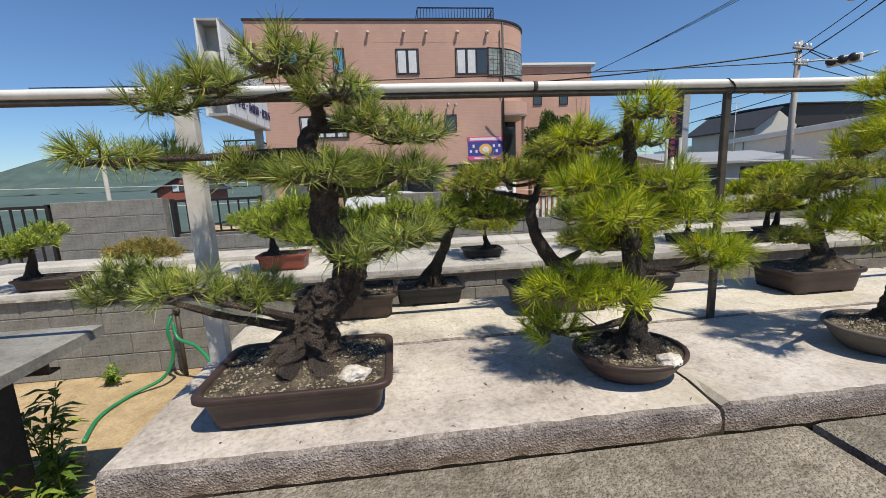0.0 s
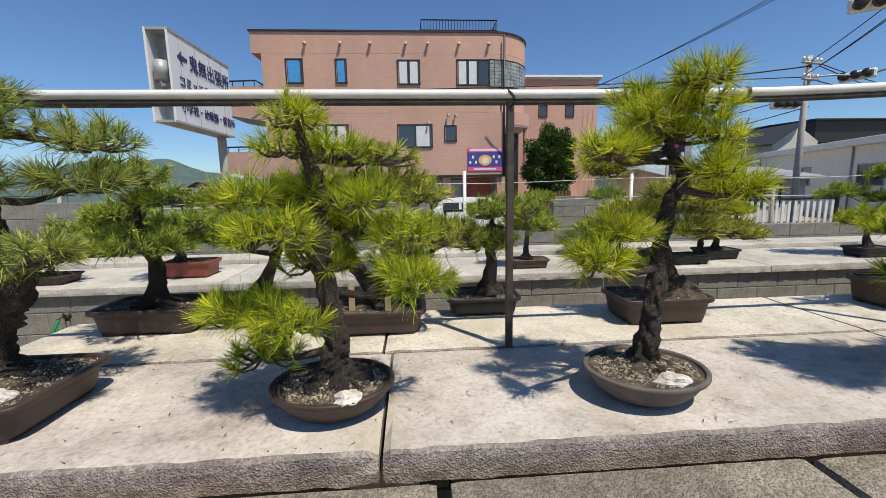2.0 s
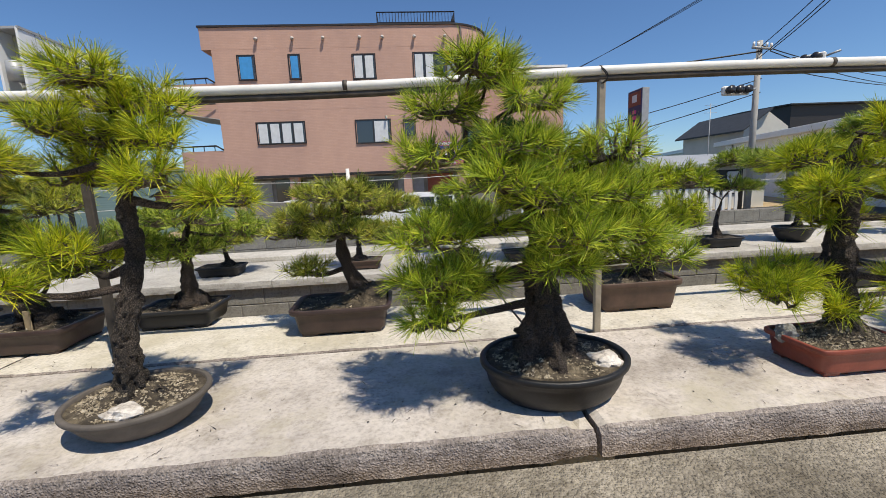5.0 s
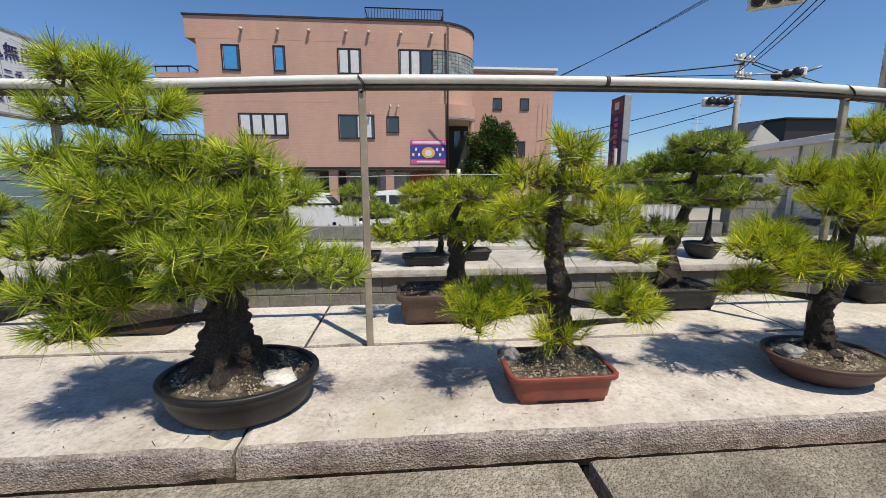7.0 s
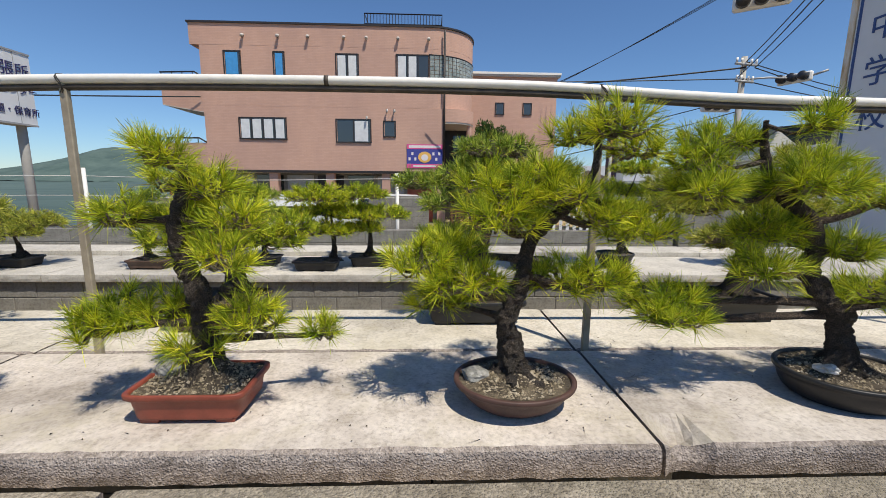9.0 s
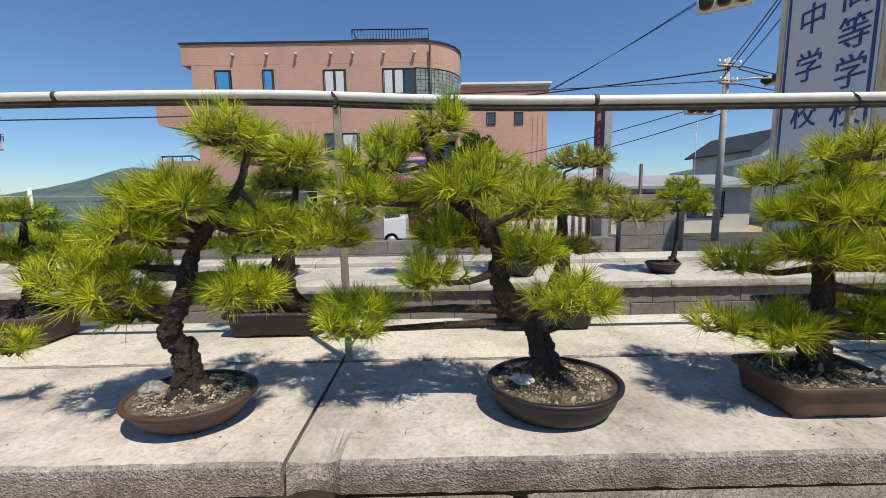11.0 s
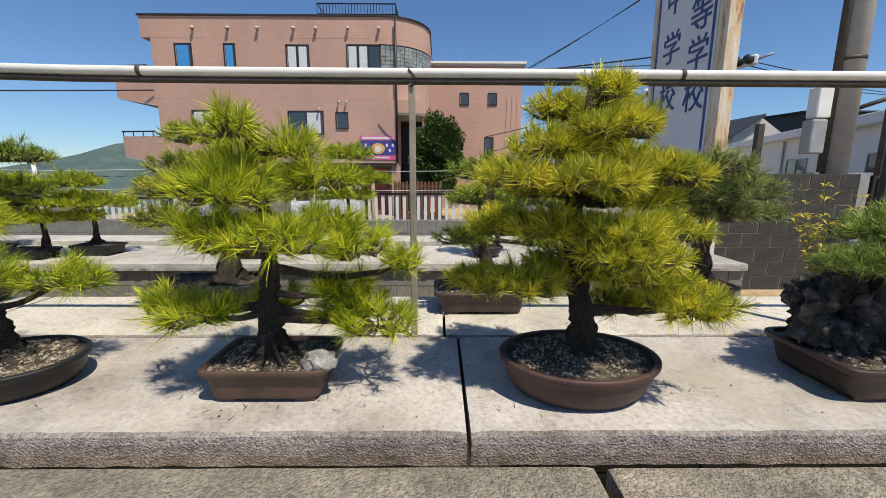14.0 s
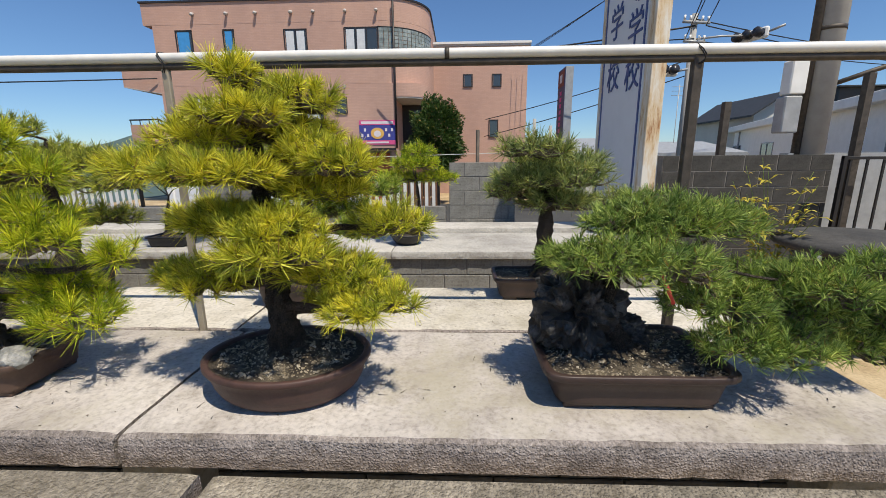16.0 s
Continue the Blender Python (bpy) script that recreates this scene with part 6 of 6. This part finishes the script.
bonsai('tiered pine bonsai with straight trunk in a dark rectangular pot', (6.67, 2.61, 0.886), ("rect", .53, .30, .13, "pot_black"), .065, "pine_pale", 3,
       [(0.085, 0, 0.149), (0.111, 0, 0.349), (0.094, 0, 0.557), (0.107, 0, 0.786)],
       [(0.12, -0.2, 0.85, 0.13, 0.06), (-0.12, 0.2, 0.74, 0.22, 0.09), (0.24, 0.05, 0.7, 0.21, 0.08), (0.05, -0.07, 0.64, 0.2, 0.07), (-0.22, 0.1, 0.61, 0.18, 0.07), (0.45, -0.03, 0.6, 0.14, 0.07), (-0.11, -0.14, 0.48, 0.14, 0.07), (0.19, 0.17, 0.41, 0.16, 0.08)])
bonsai('layered pine bonsai in a brown shallow rectangular pot', (8.05, 2.55, 0.886), ("rect", .46, .30, .11, "pot_brown"), .05, "pine_mid", 3,
       [(0.065, 0, 0.102), (0.019, 0, 0.32), (0.032, 0, 0.557), (0.068, 0, 0.672)],
       [(-0.01, -0.17, 0.7, 0.14, 0.06), (0.05, 0.17, 0.57, 0.19, 0.07), (0.27, 0.05, 0.57, 0.18, 0.07), (0.27, -0.08, 0.38, 0.12, 0.07), (0.16, 0.12, 0.45, 0.16, 0.06), (-0.09, -0.02, 0.38, 0.12, 0.06)])
bonsai('blue-green pine bonsai in a dark brown rectangular pot', (9.17, 2.64, 0.886), ("rect", .42, .26, .11, "pot_brown"), .065, "pine_blue", 3,
       [(0.062, 0, 0.121), (0.04, 0, 0.327), (0.053, 0, 0.47), (0.046, 0, 0.664)],
       [(-0.05, -0.16, 0.74, 0.15, 0.07), (0.02, 0.17, 0.68, 0.15, 0.08), (0.19, 0.06, 0.68, 0.14, 0.08), (0.02, -0.08, 0.61, 0.16, 0.07), (0.12, 0.1, 0.48, 0.18, 0.06), (-0.03, -0.02, 0.6, 0.17, 0.06), (0.14, -0.16, 0.61, 0.14, 0.06), (0.42, 0.13, 0.48, 0.12, 0.06), (-0.11, 0.06, 0.54, 0.14, 0.07), (0.07, -0.09, 0.5, 0.13, 0.05)])
bonsai('small spreading pine bonsai in a brown pot on the rear terrace', (-2.55, 4.25, 0.78), ("rect", .50, .30, .10, "pot_brown"), .06, "pine_mid", 4,
       [(-0.182, 0, 0.058), (-0.122, 0, 0.25), (-0.136, 0, 0.396)],
       [(-0.08, -0.11, 0.43, 0.21, 0.08), (-0.09, 0.11, 0.51, 0.14, 0.08), (-0.34, 0.05, 0.33, 0.15, 0.09)])
bonsai('flat-topped brownish pine bonsai in a dark pot on the rear terrace', (-1.85, 4.32, 0.78), ("rect", .42, .28, .08, "pot_brown"), .035, "pine_rust", 4,
       [(0.0, 0, 0.08), (0.02, 0, 0.16), (-0.01, 0, 0.25)],
       [(0.0, 0.0, 0.31, 0.24, 0.06), (-0.17, 0.04, 0.25, 0.13, 0.05), (0.18, -0.03, 0.25, 0.13, 0.05)])
bonsai('pine bonsai in a deep red pot on the rear terrace', (-0.7, 4.45, 0.78), ("rect", .46, .30, .15, "pot_red"), .05, "pine_mid", 4,
       [(-0.089, 0, 0.17), (-0.099, 0, 0.305), (-0.084, 0, 0.438)],
       [(-0.08, -0.13, 0.54, 0.29, 0.11), (0.01, 0.1, 0.38, 0.22, 0.1)])
bonsai('small pine bonsai in a shallow black pot on the rear terrace', (1.2, 4.42, 0.78), ("rect", .40, .26, .09, "pot_black"), .04, "pine_pale", 4,
       [(0.061, 0, 0.077), (0.04, 0, 0.188), (0.035, 0, 0.298)],
       [(0.06, -0.1, 0.36, 0.25, 0.09), (-0.12, 0.1, 0.46, 0.22, 0.09), (0.21, 0.05, 0.44, 0.2, 0.09)])
bonsai('rounded bright pine bonsai in a black pot on the rear terrace', (4.05, 4.3, 0.78), ("rect", .42, .26, .09, "pot_black"), .045, "pine_lime", 4,
       [(0.151, 0, 0.104), (0.159, 0, 0.253), (0.14, 0, 0.554)],
       [(0.06, -0.14, 0.72, 0.25, 0.1), (0.02, 0.1, 0.56, 0.23, 0.09), (0.35, 0.05, 0.54, 0.23, 0.09), (0.1, -0.07, 0.4, 0.24, 0.07)])
bonsai('small upright pine bonsai in a brown pot on the rear terrace', (2.5, 4.36, 0.78), ("rect", .37, .25, .085, "pot_brown2"), .04, "pine_mid", 4,
       [(-0.026, 0, 0.107), (-0.018, 0, 0.345), (-0.002, 0, 0.603)],
       [(0.06, -0.1, 0.68, 0.14, 0.06), (-0.15, 0.09, 0.56, 0.15, 0.06), (0.06, 0.03, 0.54, 0.15, 0.06), (-0.02, -0.04, 0.43, 0.18, 0.05)])
bonsai('thin pine bonsai in a shallow black pot on the rear terrace', (3.45, 4.52, 0.78), ("rect", .36, .24, .085, "pot_black"), .035, "pine_mid", 4,
       [(0.029, 0, 0.069), (0.039, 0, 0.319), (0.039, 0, 0.591)],
       [(0.05, -0.09, 0.53, 0.25, 0.09), (-0.04, 0.15, 0.7, 0.17, 0.08), (0.24, 0.05, 0.48, 0.16, 0.08)])
bonsai('umbrella-shaped pine bonsai in a black pot on the rear terrace', (4.52, 4.5, 0.78), ("rect", .41, .26, .10, "pot_black"), .04, "pine_bright", 4,
       [(-0.008, 0, 0.108), (-0.004, 0, 0.333), (-0.053, 0, 0.608)],
       [(-0.06, -0.12, 0.73, 0.22, 0.09), (-0.26, 0.15, 0.55, 0.21, 0.09), (0.14, 0.04, 0.54, 0.21, 0.09), (-0.05, -0.07, 0.4, 0.17, 0.07)])
bonsai('wide pine bonsai in a dark pot on the rear terrace', (6.06, 4.35, 0.78), ("rect", .39, .26, .10, "pot_black"), .045, "pine_mid", 4,
       [(-0.026, 0, 0.117), (-0.024, 0, 0.281), (0.016, 0, 0.468)],
       [(0.08, -0.14, 0.88, 0.24, 0.1), (-0.21, 0.1, 0.68, 0.24, 0.09), (0.18, 0.04, 0.62, 0.21, 0.08)])
bonsai('pine bonsai in a deep black bowl on the rear terrace', (6.92, 4.4, 0.78), ("oval", .36, .36, .15, "pot_black"), .045, "pine_bright", 4,
       [(0.053, 0, 0.168), (0.07, 0, 0.388), (0.068, 0, 0.711)],
       [(0.1, -0.11, 0.98, 0.22, 0.09), (-0.07, 0.1, 0.79, 0.22, 0.09), (0.26, 0.04, 0.76, 0.19, 0.08), (0.07, -0.05, 0.61, 0.22, 0.07)])
bonsai('little pine bonsai with curved trunk in a round black pot', (8.3, 4.4, 0.78), ("oval", .32, .30, .10, "pot_black"), .035, "pine_bright", 4,
       [(0.096, 0, 0.119), (0.122, 0, 0.332), (0.107, 0, 0.592)],
       [(0.1, -0.09, 0.77, 0.21, 0.09), (-0.08, 0.08, 0.63, 0.19, 0.07), (0.27, 0.04, 0.64, 0.18, 0.07), (0.13, -0.04, 0.87, 0.13, 0.06)])

# stones, stakes, tags
pebble((1.200, 1.620, 0.982), (0.04, 0.03, 0.022), "pale_stone", "small pale stone on the soil of a round pot", 1.0)
pebble((2.160, 1.620, 0.985), (0.05, 0.032, 0.022), "pale_stone", "small white stone on the soil of a grey pot", 2.0)
pebble((3.520, 1.655, 1.006), (0.05, 0.04, 0.022), "pale_stone", "flat pale stone in a black pot", 3.0)
pebble((0.220, 1.685, 1.002), (0.045, 0.035, 0.024), "pale_stone", "small brownish stone in a rectangular pot", 4.0)
pebble((4.240, 1.785, 0.985), (0.035, 0.035, 0.03), "grey_stone", "grey stone in a red pot", 5.0)
pebble((5.240, 1.745, 0.985), (0.045, 0.035, 0.022), "grey_stone", "grey stone in an oval pot", 6.0)
pebble((6.400, 1.735, 0.998), (0.035, 0.03, 0.014), "pale_stone", "flat yellowish stone in a black oval pot", 7.0)
pebble((7.490, 1.685, 1.005), (0.05, 0.035, 0.03), "grey_stone", "angular grey stone in a brown pot", 8.0)
pebble((2.740, 2.420, 1.018), (0.06, 0.03, 0.014), "pale_stone", "flat white stone in a rectangular pot", 9.0)
pebble((9.160, 1.840, 1.100), (0.115, 0.105, 0.14), "dark_rock", "black craggy rock clasped by pine roots", 10.0)
pebble((9.270, 1.850, 1.030), (0.085, 0.08, 0.06), "dark_rock", "black craggy rock below the pine pads", 11.5)
for x_, y_, z_, h_ in ((1.10, 2.42, 0.98, 0.14), (1.27, 2.4, 0.98, 0.10)):
    q_ = thing("wooden_stake", (x_, y_, z_), "flat wooden label stake in a pot", "stake", "label stakes")
    part("stake_body", box(-0.014, 0.014, -0.003, 0.003, 0, h_, 0.001), "wood_stake", q_)
q_ = thing("plant_tag", (1.37, 1.66, 1.30), "white paper plant tag hanging in the needles", "tag")
part("tag_body", box(-0.045, 0.045, -0.001, 0.001, -0.012, 0.012), "tag_white", q_)
q_.rotation_euler = (radians(40), radians(14), 0)
q_ = thing("red_marker", (9.33, 1.63, 1.20), "thin red plastic marker stick among pine branches", "marker")
tube("marker_stick", [(0, 0, 0), (-0.035, 0, 0.075)], 0.005, "red_plastic", q_, 6)


# pine litter and crumbs on the slabs
def litter():
    rg = np.random.default_rng(77)
    n = 1700
    x, y = rg.uniform(-0.35, 9.95, n), rg.uniform(1.53, 2.68, n)
    keep = (np.abs(y - 2.155) > 0.02) & (rg.uniform(0, 1, n) < 0.45 + 0.55 * np.sin(x * 2.9 + y * 3) ** 2)
    x, y = x[keep], y[keep]
    n = len(x)
    z = np.where(y < 2.155, 0.8925, 0.8885)
    a, ln = rg.uniform(0, 6.28, n), np.where(rg.uniform(0, 1, n) < 0.3, rg.uniform(0.012, 0.045, n), rg.uniform(0.002, 0.006, n))
    w = np.where(ln > 0.011, 0.0012, ln * 0.7)
    c, s = np.cos(a), np.sin(a)
    p0 = np.stack([x - s * w, y + c * w, z], 1)
    p1 = np.stack([x + s * w, y - c * w, z], 1)
    p2 = np.stack([x + c * ln, y + s * ln, z + 0.0015], 1)
    tagged(tri_mesh("pine_litter", np.stack([p0, p1, p2], 1).reshape(-1, 3), "bark"), "dry brown pine needles and crumbs strewn over slabs", "litter", kind="stuff")


litter()
